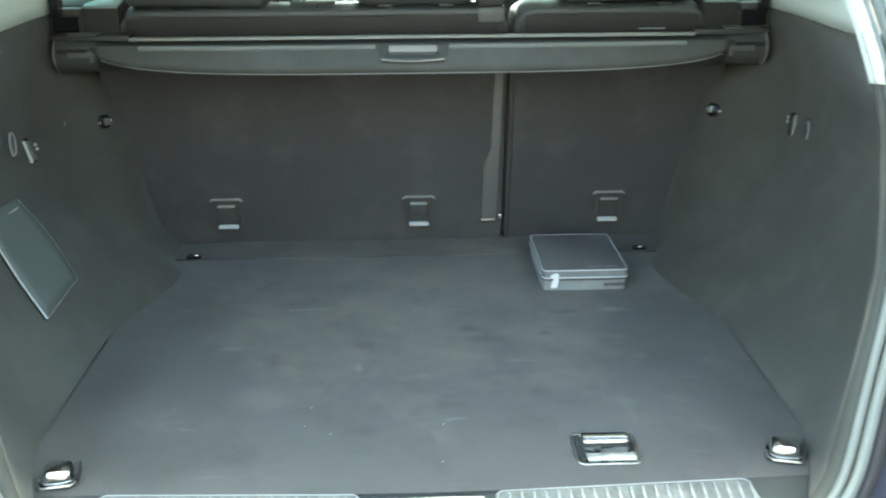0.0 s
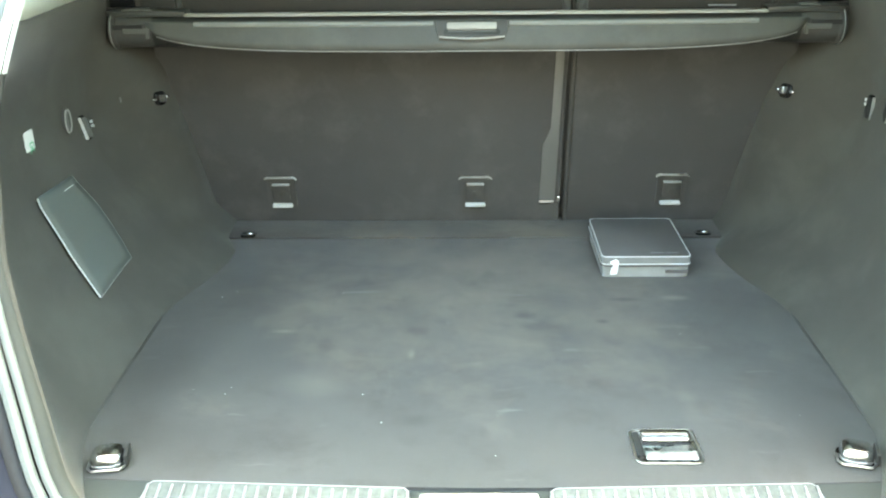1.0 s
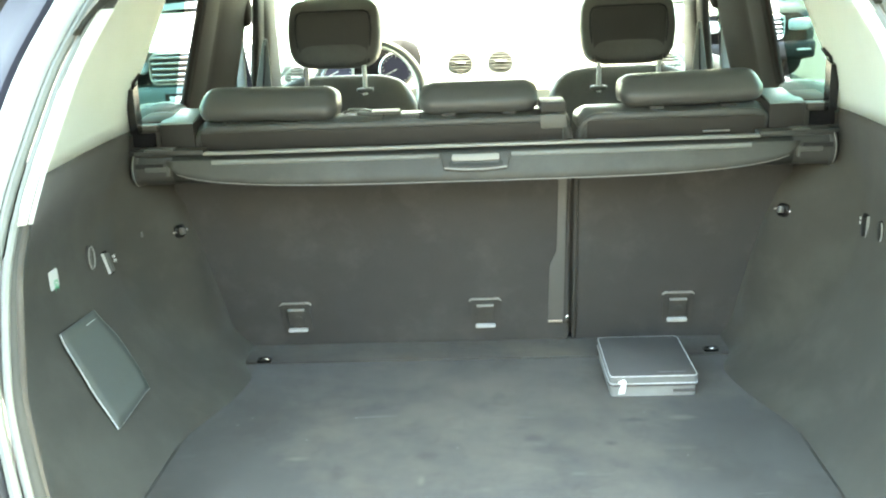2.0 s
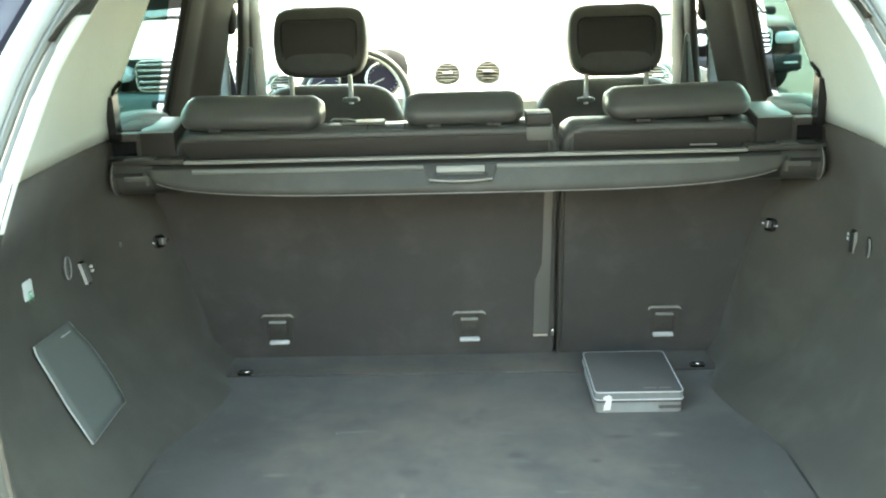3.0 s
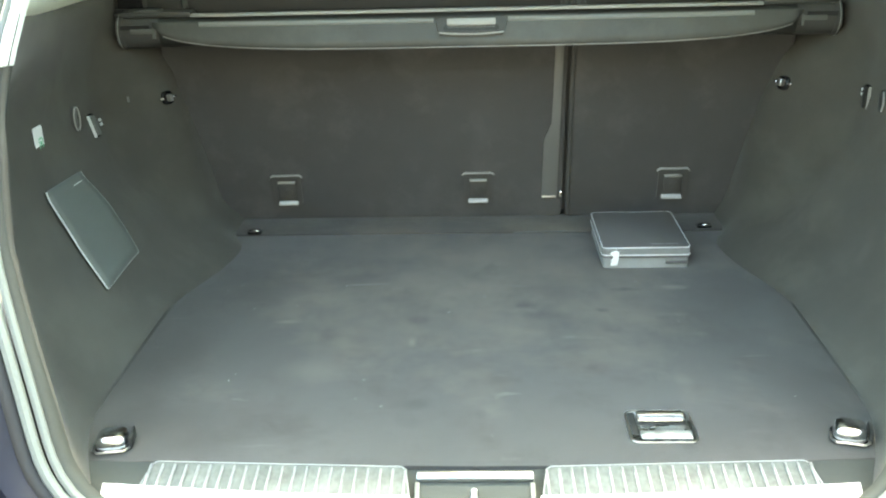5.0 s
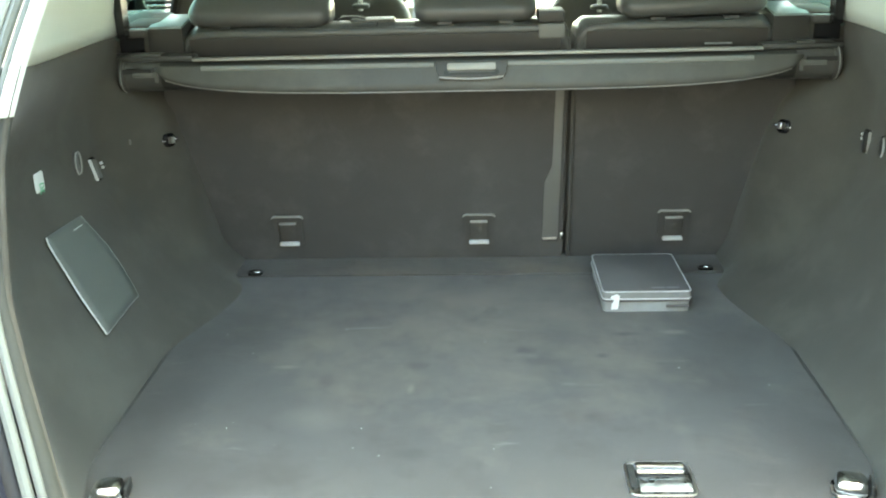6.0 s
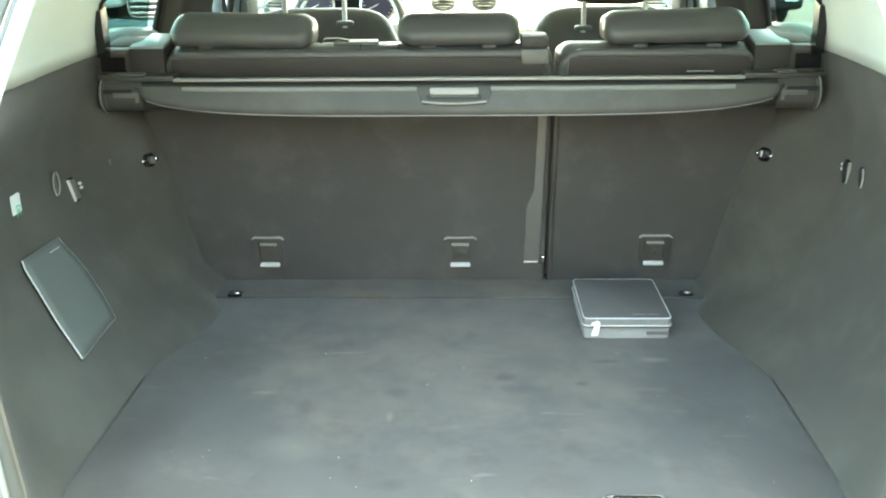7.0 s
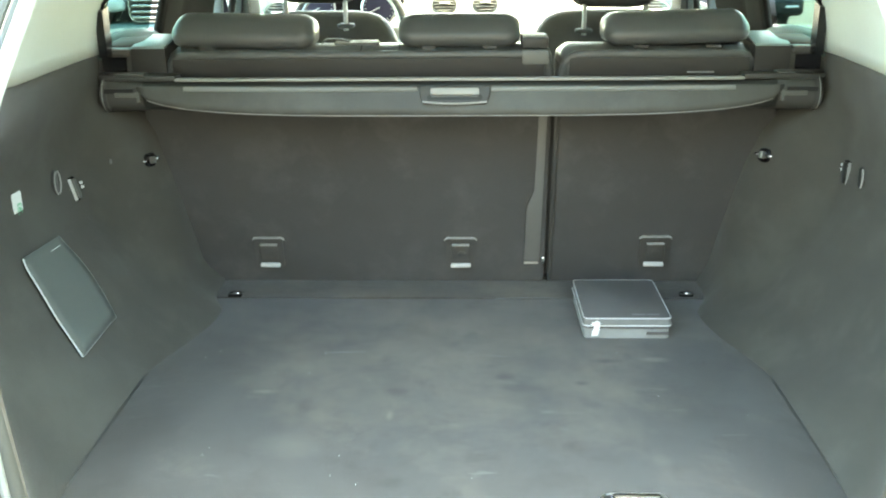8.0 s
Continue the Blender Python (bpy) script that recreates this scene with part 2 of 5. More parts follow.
HEADLINER = surface("pale_headliner_cloth", (0.66, 0.70, 0.65), 0.95, vary=0.05, grain=500, bump=0.2)
BAND = surface("dark_grey_trim_band", (0.044, 0.049, 0.043), 0.8, vary=0.12, grain=400, bump=0.2)
RUBBER = surface("grey_green_rubber_seal", (0.155, 0.175, 0.16), 0.45, vary=0.12, grain=260, bump=0.1)
FLANGE = surface("pale_painted_flange", (0.36, 0.40, 0.38), 0.4, vary=0.1, grain=300, bump=0.05)
BLACK_RUBBER = surface("black_rubber", (0.02, 0.02, 0.02), 0.6, vary=0.2, grain=260, bump=0.2)
NAVY_PAINT = surface("dark_blue_car_paint", (0.006, 0.007, 0.016), 0.5, vary=0.1, grain=900, bump=0.0, spec=0.3)
NET = surface("grey_green_mesh_fabric", (0.124, 0.138, 0.122), 0.7, vary=0.12, grain=520, bump=0.6, patch=6)
CORD = surface("pale_elastic_cord", (0.62, 0.66, 0.62), 0.7, vary=0.1, grain=600, bump=0.3)
CASE_CLOTH = surface("dark_grey_nylon", (0.128, 0.122, 0.118), 0.7, vary=0.12, grain=900, bump=0.4, patch=15)
CASE_LID = surface("grey_nylon", (0.21, 0.215, 0.205), 0.7, vary=0.2, grain=900, bump=0.4, patch=20)
CASE_SIDE = surface("mid_grey_nylon", (0.31, 0.325, 0.31), 0.7, vary=0.15, grain=900, bump=0.4, patch=20)
PIPING = surface("pale_grey_piping", (0.30, 0.31, 0.30), 0.6, vary=0.1, grain=500)
WHITE = surface("white_label", (0.85, 0.87, 0.84), 0.5, vary=0.03, grain=300, bump=0.0)
GREEN = surface("green_print", (0.10, 0.52, 0.27), 0.5, vary=0.05, grain=300, bump=0.0)
GREY_PRINT = surface("grey_print", (0.22, 0.22, 0.22), 0.6, vary=0.05, grain=300, bump=0.0)
BROWN_WOOD = surface("dark_wood_trim", (0.055, 0.024, 0.016), 0.6, vary=0.3, grain=60, bump=0.0, spec=0.15)
DIAL = surface("violet_dial_face", (0.035, 0.03, 0.065), 0.4, vary=0.15, grain=80, bump=0.0)
GLASS = glass("window_glass", (0.80, 0.92, 0.90))
TINTED = glass("tinted_window_glass", (0.40, 0.52, 0.49), 0.012)
WINDSCREEN = glass("windscreen_glass", (0.93, 0.98, 0.96), 0.05)
CONCRETE = surface("grey_yard_asphalt", (0.046, 0.043, 0.036), 0.9, vary=0.2, grain=40, bump=0.3, patch=0.6, depth=0.004)
BLACK_PAINT = surface("black_car_paint", (0.012, 0.014, 0.015), 0.4, vary=0.1, grain=900, bump=0.0, spec=0.3)
SILVER_PAINT = surface("silver_blue_car_paint", (0.62, 0.66, 0.65), 0.35, metal=0.15, vary=0.06, grain=900, bump=0.0, coat=0.6)
CAR_GLASS = surface("dark_car_glass", (0.05, 0.09, 0.10), 0.06, vary=0.1, grain=20, bump=0.0, coat=0.5)
LAMP_GLASS = surface("headlamp_glass", (0.55, 0.60, 0.60), 0.12, vary=0.2, grain=60, bump=0.0, coat=0.7)
TYRE = surface("tyre_rubber", (0.018, 0.018, 0.018), 0.8, vary=0.2, grain=120, bump=0.4)


# ---- building helpers ----
ORIGIN = {}


def thing(name, at, label, category, group="", kind=""):
    """An Empty at the base of a thing; its parts are given in world metres."""
    ob = new(name)
    ob.empty_display_size = 0.05
    ob.location = at
    ORIGIN[ob] = Vector(at)
    return tagged(ob, label, category, group, kind)


def part(name, bm, material, parent=None, label="", smooth=True):
    """Links a bmesh as one mesh object, under a thing or under a part."""
    bmesh.ops.recalc_face_normals(bm, faces=bm.faces)
    base = ORIGIN.get(parent, Vector((0, 0, 0)))
    if parent is not None:
        bmesh.ops.translate(bm, verts=bm.verts, vec=-base)
    me = bpy.data.meshes.new(name)
    bm.to_mesh(me)
    bm.free()
    me.materials.append(material)
    if smooth:
        me.shade_smooth()
        me.set_sharp_from_angle(angle=radians(38))
    ob = new(name, me)
    if parent is not None:
        ob.parent = parent
        ORIGIN[ob] = base
    else:
        ORIGIN[ob] = Vector((0, 0, 0))
    return tagged(ob, label)


def setting(name, bm, material, label, category, smooth=True, thick=0.0):
    ob = tagged(part(name, bm, material, None, "", smooth), label, category, "", "structure")
    if thick:
        s = ob.modifiers.new("thickness", "SOLIDIFY")
        s.thickness, s.offset = thick, 0
    return ob


def box(x0, x1, y0, y1, z0, z1, r=0.0, seg=2):
    bm = bmesh.new()
    bmesh.ops.create_cube(bm, size=1, matrix=Matrix.Translation(((x0 + x1) / 2, (y0 + y1) / 2, (z0 + z1) / 2))
                          @ Matrix.Diagonal((x1 - x0, y1 - y0, z1 - z0, 1)))
    if r:
        bmesh.ops.bevel(bm, geom=bm.edges[:], offset=r, segments=seg, profile=0.5, affect="EDGES")
    return bm


def turned(bm, m):
    bmesh.ops.transform(bm, matrix=m, verts=bm.verts)
    return bm


def prism(outline, m, depth, r=0.0, seg=2):
    """A flat outline (u, v) given depth along its own z, then placed by m."""
    bm = bmesh.new()
    low = [bm.verts.new((u, v, 0)) for u, v in outline]
    high = [bm.verts.new((u, v, depth)) for u, v in outline]
    n = len(outline)
    bm.faces.new(low[::-1])
    bm.faces.new(high)
    for i in range(n):
        bm.faces.new((low[i], low[(i + 1) % n], high[(i + 1) % n], high[i]))
    if r:
        rim = [e for e in bm.edges if abs(e.verts[0].co.z - e.verts[1].co.z) < 1e-9 and e.verts[0].co.z > depth / 2]
        bmesh.ops.bevel(bm, geom=rim, offset=r, segments=seg, profile=0.5, affect="EDGES")
    return turned(bm, m)


def rounded(w, h, r, n=5):
    """The outline of a rounded rectangle round the origin."""
    out = []
    for cx, cy, a in ((w / 2 - r, h / 2 - r, 0), (r - w / 2, h / 2 - r, 90), (r - w / 2, r - h / 2, 180), (w / 2 - r, r - h / 2, 270)):
        out += [(cx + r * math.cos(radians(a + 90 * i / n)), cy + r * math.sin(radians(a + 90 * i / n))) for i in range(n + 1)]
    return out


def ring_of(outline, inner, m, depth):
    """A band between two outlines with as many points."""
    bm = bmesh.new()
    n = len(outline)
    rows = [[bm.verts.new((u, v, z)) for u, v in o] for o, z in ((outline, 0), (outline, depth), (inner, depth), (inner, 0))]
    for a in range(4):
        for i in range(n):
            bm.faces.new((rows[a][i], rows[a][(i + 1) % n], rows[(a + 1) % 4][(i + 1) % n], rows[(a + 1) % 4][i]))
    return turned(bm, m)


def tube(points, r, sides=8, closed=False, flat=1.0):
    """A round bar along points; flat squeezes it along its second cross axis."""
    bm = bmesh.new()
    pts = [Vector(p) for p in points]
    n = len(pts)
    rings, up = [], None
    for i, p in enumerate(pts):
        a = pts[(i - 1) % n] if closed or i else p
        b = pts[(i + 1) % n] if closed or i < n - 1 else p
        d = (b - a).normalized()
        if up is None:
            up = Vector((0, 0, 1)) if abs(d.z) < 0.9 else Vector((0, 1, 0))
        side = d.cross(up).normalized()
        up = side.cross(d).normalized()
        rings.append([bm.verts.new(p + r * (math.cos(2 * math.pi * k / sides) * side + flat * math.sin(2 * math.pi * k / sides) * up))
                      for k in range(sides)])
    for i in range(n if closed else n - 1):
        for k in range(sides):
            bm.faces.new((rings[i][k], rings[i][(k + 1) % sides], rings[(i + 1) % n][(k + 1) % sides], rings[(i + 1) % n][k]))
    if not closed:
        bm.faces.new(rings[0][::-1])
        bm.faces.new(rings[-1])
    return bm


def lathe(profile, m, sides=28):
    """A profile (radius, height) turned round z, then placed by m."""
    bm = bmesh.new()
    rows = [[bm.verts.new((r * math.cos(2 * math.pi * k / sides), r * math.sin(2 * math.pi * k / sides), h)) for k in range(sides)]
            for r, h in profile]
    for a, b in zip(rows, rows[1:]):
        for k in range(sides):
            bm.faces.new((a[k], a[(k + 1) % sides], b[(k + 1) % sides], b[k]))
    bm.faces.new(rows[0][::-1])
    bm.faces.new(rows[-1])
    return turned(bm, m)


def sheet(rows):
    """A grid of points as one surface."""
    bm = bmesh.new()
    vs = [[bm.verts.new(p) for p in row] for row in rows]
    for a, b in zip(vs, vs[1:]):
        for i in range(len(a) - 1):
            bm.faces.new((a[i], a[i + 1], b[i + 1], b[i]))
    return bm


def pillow(w, d, h, m, power=3.2, n=18, k=12):
    """A soft rounded block (superellipsoid) of that width, depth and height."""
    bm = bmesh.new()
    f = lambda c: math.copysign(abs(c) ** (2 / power), c)
    rows = []
    for i in range(k + 1):
        a = math.pi * (i / k - 0.5)
        ca, sa = f(math.cos(a)), f(math.sin(a))
        rows.append([bm.verts.new((w / 2 * ca * f(math.cos(2 * math.pi * j / n)), d / 2 * ca * f(math.sin(2 * math.pi * j / n)), h / 2 * sa))
                     for j in range(n)])
    for a, b in zip(rows, rows[1:]):
        for j in range(n):
            bm.faces.new((a[j], a[(j + 1) % n], b[(j + 1) % n], b[j]))
    bmesh.ops.remove_doubles(bm, verts=bm.verts, dist=1e-5)
    return turned(bm, m)


def bend(value, table):
    return float(np.interp(value, [a for a, _ in table], [b for _, b in table]))


def ease(t):
    t = min(1.0, max(0.0, t))
    return t * t * (3 - 2 * t)


# half widths by height: tailgate opening, side panel, wheel arch
OPENING = [(-0.035, 0.415), (-0.02, 0.448), (0, 0.471), (0.03, 0.491), (0.1, 0.513), (0.185, 0.542), (0.27, 0.568), (0.35, 0.576), (0.42, 0.579),
           (0.48, 0.570), (0.536, 0.556), (0.666, 0.512), (0.76, 0.458), (0.85, 0.40)]
PANEL = [(0, 0.53), (0.06, 0.585), (0.14, 0.635), (0.22, 0.675), (0.30, 0.695), (0.40, 0.695), (0.49, 0.675)]
ARCH = [(0, 0.524), (0.1, 0.532), (0.2, 0.55), (0.28, 0.566), (0.34, 0.585), (0.39, 0.615), (0.44, 0.655), (0.49, 0.68)]
PANEL_TOP = [(0.26, 0.533), (0.42, 0.515), (0.55, 0.506), (0.70, 0.500), (0.90, 0.496)]


def opening_y(z):
    return 0.05 + 0.45 * z


def pillar_x(y, z):
    """Half width of the pale pillar trim above the side panel."""
    far = bend(z, [(0.478, 0.915), (0.58, 0.915), (0.60, 0.945), (0.757, 1.08), (0.81, 1.12), (0.92, 1.2)])
    near, wide = bend(z, OPENING), 0.674 - 0.20 * (z - 0.49) - 1.2 * max(0, z - 0.76) ** 1.2
    t = min(1.0, max(0.0, (y - opening_y(z)) / (far - opening_y(z))))
    return near + (wide - near) * math.sin(math.pi / 2 * t) ** 0.8


def side_x(y, z, s=1):
    """Half width of the carpeted side at y, z; the wheel arch on the left stands a little wider."""
    near = bend(z, OPENING)
    t = min(1.0, max(0.0, (y - opening_y(z)) / 0.2))
    x = near + (bend(z, PANEL) - near) * (0.65 * (1 - (1 - t) ** 2) + 0.35 * ease(t))
    x -= 0.014 * ease((y - 0.58) / 0.16) * (1 - ease((z - 0.02) / 0.22)) * (1 - ease((y - 0.80) / 0.2))
    wide = 0.018 * ease(z / 0.05) * (1 - ease((z - 0.27) / 0.12)) if s < 0 else 0.0
    x += (bend(z, ARCH) + wide - x) * ease((y - 0.78) / 0.18)
    if z > 0.36:
        x += (pillar_x(y, z) + 0.003 - x) * ease((z - 0.36) / 0.12)
    return x - (0.052 - 0.030 * ease((y - 0.84) / 0.1)) * max(0.0, 1 - z / 0.13) ** 3.5 * ease((y - 0.54) / 0.34)


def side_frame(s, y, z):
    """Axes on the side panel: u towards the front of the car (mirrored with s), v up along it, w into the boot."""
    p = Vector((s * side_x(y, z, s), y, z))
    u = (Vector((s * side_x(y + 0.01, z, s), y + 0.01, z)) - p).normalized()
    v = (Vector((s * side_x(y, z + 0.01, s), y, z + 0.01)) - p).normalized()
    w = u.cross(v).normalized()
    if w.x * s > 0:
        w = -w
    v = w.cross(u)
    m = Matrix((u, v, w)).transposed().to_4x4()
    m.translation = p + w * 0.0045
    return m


# ---- the large structure ----
bm = sheet([[(0.0 + gx, 0.0 + gy, -0.78) for gx in (-600, -30, -6, 0, 6, 30, 600)] for gy in (-600, -30, -6, 0, 6, 30, 600)])
setting("ground", bm, CONCRETE, "dusty grey asphalt yard under the cars", "ground")

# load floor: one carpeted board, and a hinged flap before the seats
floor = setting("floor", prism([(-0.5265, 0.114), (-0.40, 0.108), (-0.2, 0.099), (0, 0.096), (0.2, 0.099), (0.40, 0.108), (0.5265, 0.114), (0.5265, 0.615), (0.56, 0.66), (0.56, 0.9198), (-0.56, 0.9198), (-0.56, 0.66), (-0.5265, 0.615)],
                Matrix.Translation((0, 0, -0.03)), 0.03, 0.004), FLOOR_CARPET, "flat dark grey carpeted load floor with dusty wear, stains, painted light and shade", "floor")
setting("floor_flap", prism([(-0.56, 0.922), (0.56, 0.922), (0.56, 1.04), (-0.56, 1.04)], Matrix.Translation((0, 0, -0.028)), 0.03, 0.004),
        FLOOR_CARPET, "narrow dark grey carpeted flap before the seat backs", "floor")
setting("floor_flap_edge", tube([(0.075 + 0.16 * i / 8, 0.9209, -0.0004 + 0.0012 * math.sin(math.pi * i / 8)) for i in range(9)], 0.0012, 6), PALE_PLASTIC, "worn pale edge of the floor flap", "floor")
for s, side in ((-1, "left"), (1, "right")):
    lane = [(0.24, 0.0006), (0.32, 0.0030), (0.45, 0.0046), (0.55, 0.0046), (0.60, 0.0030), (0.645, 0.0004)]
    setting("floor_seam_" + side, sheet([[(s * (0.5280 - 0.7 * w_), y, 0.0014) for y, w_ in lane], [(s * 0.5290, y, 0.0014) for y, w_ in lane]]), SHELL_GREY,
            "dark gap between load floor and side panel", "floor", thick=0.001)
setting("under_floor", box(-0.75, 0.75, 0.0, 3.3, -0.34, -0.3), PLASTIC, "black plastic tray below the load floor", "floor")

for s, side in ((-1, "left"), (1, "right")):
    rows = []
    for i in range(35):
        rise, row = (i / 34) ** 1.4, []
        y0 = opening_y(-0.02 + 0.53 * rise)
        for j in range(45):
            y = y0 + (1.06 - y0) * ease(0.02 + 0.98 * j / 44) ** 0.9
            z = -0.02 + (bend(y, PANEL_TOP) + 0.026) * rise
            row.append((s * side_x(y, max(z, 0.0), s), y, z))
        rows.append(row)
    setting("wall_" + side, sheet(rows), CARPET, "dark grey carpeted side panel of the boot", "wall", thick=0.008)


# tailgate opening: plastic trim band, twin rubber seal, painted body rim, all following the opening's curve
def opening_line(s, out, ahead, z0=-0.035, z1=0.80, n=44):
    """Points along one side of the opening, moved outwards and towards the front of the car."""
    return [(s * (bend(z0 + (z1 - z0) * i / n, OPENING) + out), opening_y(z0 + (z1 - z0) * i / n) + ahead, z0 + (z1 - z0) * i / n) for i in range(n + 1)]


def smooth_line(points, rounds=3):
    pts = [Vector(p) for p in points]
    for _ in range(rounds):
        pts = [pts[0]] + [(a + 2 * b + c) / 4 for a, b, c in zip(pts, pts[1:], pts[2:])] + [pts[-1]]
    return pts


for s, side in ((-1, "left"), (1, "right")):
    a, b, c = (smooth_line(opening_line(s, o, d)) for o, d in ((0.0, 0.002), (0.005, -0.007), (0.011, -0.012)))
    setting("trim_opening_" + side, sheet([a, b, c]), BAND, "dark grey trim band round the tailgate opening", "trim", thick=0.004)
    seal = thing("rubber_seal", (s * 0.48, 0.03, 0), "pale grey-green rubber seal round the tailgate opening", "seal", "tailgate seals", "structure")
    part("bulb", tube(smooth_line(opening_line(s, 0.014, -0.014)), 0.0055, 8), RUBBER, seal)
    part("lip", tube(smooth_line(opening_line(s, 0.028, -0.019)), 0.007, 8), RUBBER, seal)
    d, e, f = (smooth_line(opening_line(s, o, h)) for o, h in ((0.050, -0.026), (0.08, -0.034), (0.15, 0.0)))
    g = smooth_line(opening_line(s, 0.032, -0.016))
    setting("gutter_" + side, sheet([g, d]), BLACK_RUBBER, "black gutter between seal and paint", "trim", thick=0.003)
    setting("body_rim_" + side, sheet([d, e, f]), NAVY_PAINT, "dark blue painted body edge beside the seal", "car body", thick=0.003)
    fl = [smooth_line(opening_line(s, o, h, 0.30, 0.80, 24)) for o, h in ((0.033, -0.026), (0.046, -0.032), (0.066, -0.034), (0.074, -0.030))]
    setting("seal_flange_" + side, sheet(fl), FLANGE, "pale flange beside the tailgate seal", "trim", thick=0.003)
    # pale upper lip of the pillar along the opening
    a, b, c = (smooth_line(opening_line(s, o, h, 0.475, 0.735, 24)) for o, h in ((-0.004, -0.002), (0.006, -0.012), (0.012, -0.016)))
    setting("trim_pillar_edge_" + side, sheet([a, b, c]), BEIGE, "pale beige edge of the rear pillar", "trim", thick=0.005)
    # rear pillar trim between opening and quarter window
    rows = []
    for i in range(19):
        row = []
        for j in range(21):
            y = opening_y(0.49) + (0.915 - opening_y(0.49)) * j / 20
            z = bend(y, PANEL_TOP) + (0.921 - bend(y, PANEL_TOP)) * i / 18
            far = bend(z, [(0.478, 0.915), (0.58, 0.915), (0.60, 0.945), (0.757, 1.08), (0.81, 1.12), (0.92, 1.2)])
            y = opening_y(z) + (far - opening_y(z)) * j / 20
            row.append((s * pillar_x(y, z), y, z))
        rows.append(row)
    setting("pillar_trim_" + side, sheet(rows), BEIGE, "pale beige plastic trim of the rear roof pillar", "trim", thick=0.006)
    # quarter panel, doors, and the padded sill that sweeps along below the quarter window
    q0, q1 = sorted((s * 0.70, s * 0.76))
    setting("wall_" + side + "_quarter", box(q0, q1, 1.0, 1.34, -0.34, 0.500, 0.006), PLASTIC, "black quarter panel beside the rear seat", "wall")
    setting("wall_" + side + "_doors", box(q0 + s * 0.03, q1 + s * 0.03, 1.35, 3.35, -0.34, 0.40, 0.006), PLASTIC, "black door panels beside the seats", "wall")
    rows = []
    for i in range(13):
        y = 0.90 + 0.37 * i / 12
        rise = 0.020 * math.sin(math.pi * min(1, i / 12 * 0.9)) ** 0.8
        rows.append([(s * x, y, 0.492 + rise * k + dz) for x, k, dz in ((0.735, 0.9, 0.004), (0.71, 1.0, 0.004), (0.690, 0.9, 0.003), (0.675, 0.4, 0.0), (0.668, -0.3, -0.006))])
    setting("window_sill_" + side, sheet(rows), SILL_GREY, "pale grey-green padded sill below the quarter window", "trim", thick=0.004)
    # dark pillars and their panes
    lean = 0.22
    if s < 0:
        posts = (("pillar_rear_door", 1.285, 1.665, (0.687, 0.290), (0.661, 0.250), PILLAR_BROWN, "wide brown-black pillar behind the rear door"),
                 ("pillar_middle", 1.89, 2.13, (0.664, 0.115), (0.635, 0.0), PILLAR_GREY, "brown-grey pillar between the doors"))
    else:
        posts = (("pillar_rear_door", 1.285, 1.665, (0.687, 0.235), (0.667, 0.250), PILLAR_BROWN, "wide brown-black pillar behind the rear door"),
                 ("pillar_middle", 1.89, 2.13, (0.663, 0.100), (0.641, 0.040), PILLAR_GREY, "brown-grey pillar between the doors"))
    for name, y0, y1, near, far_, mat_, label in posts:
        rows = []
        for z in (0.38, 0.48, 0.58, 0.68, 0.82):
            row = []
            for k, dx in ((0.0, 0.0), (0.08, 0.005), (0.30, 0.007), (0.34, 0.002), (0.38, 0.007), (0.6, 0.009), (0.92, 0.005), (1.0, 0.0)):
                foot_x, tilt = (a_ + (b_ - a_) * k for a_, b_ in zip(near, far_))
                row.append((s * (foot_x - tilt * (z - 0.49) - dx), y0 + (y1 - y0) * k, z))
            rows.append(row)
        setting(name + "_" + side, sheet(rows), mat_, label, "pillar", thick=0.010)
        setting(name + "_" + side + "_seam", tube([(s * (near[0] - near[1] * (z - 0.49) - 0.004), y0 + 0.012, z) for z in (0.5, 0.6, 0.7, 0.81)], 0.007, 6), BLACK_RUBBER,
                "black rubber door seal on the pillar", "trim")
    # grey corner cover low on the pillar between the doors
    c0, c1, c2 = (((-0.657, 0.440), (-0.603, 0.440), (-0.611, 0.607)) if s < 0 else ((0.604, 0.440), (0.651, 0.440), (0.621, 0.610)))
    cover_at = Matrix(((1, 0, 0, 0), (0, 0, -1, 1.875), (0, 1, 0, 0), (0, 0, 0, 1)))
    setting("door_corner_" + side, prism([c0, c1, (c2[0] + 0.006, c2[1] - 0.006), c2, (c2[0] - 0.006, c2[1] - 0.008)], cover_at, 0.012, 0.003), DOOR_GREY, "grey-green corner cover on the door pillar", "trim")
    setting("door_corner_slot_" + side, tube([((c0[0] + c1[0]) / 2, 1.862, 0.45), (c2[0] * 0.7 + 0.15 * (c0[0] + c1[0]), 1.862, 0.54), (c2[0], 1.862, 0.588)], 0.0030, 6), BLACK_RUBBER,
            "black seal down the corner cover", "trim")
    for name, y0, y1 in (("window_quarter", 0.90, 1.29), ("window_rear_door", 1.735, 1.90), ("window_front_door", 2.06, 2.95)):
        pane = setting(name + "_" + side, sheet([[(s * (0.706 - lean * (z - 0.49)), y, z) for y in (y0, y1)] for z in ((0.50 if y0 < 1 else 0.40), 0.82)]), GLASS if y0 > 2 else TINTED,
                       "clear side window pane", "window", thick=0.004)
        pane.visible_shadow = False
    edge_ = ((-0.670, 0.40), (-0.641, 0.40), (-0.632, 0.652), (-0.638, 0.657), (-0.645, 0.654)) if s < 0 else ((0.648, 0.40), (0.679, 0.40), (0.659, 0.643), (0.652, 0.648), (0.645, 0.645))
    setting("door_edge_" + side, prism(edge_, Matrix(((1, 0, 0, 0), (0, 0, -1, 1.716), (0, 1, 0, 0), (0, 0, 0, 1))), 0.016, 0.003), DOOR_TEAL, "pale blue-green edge of the rear door", "door")
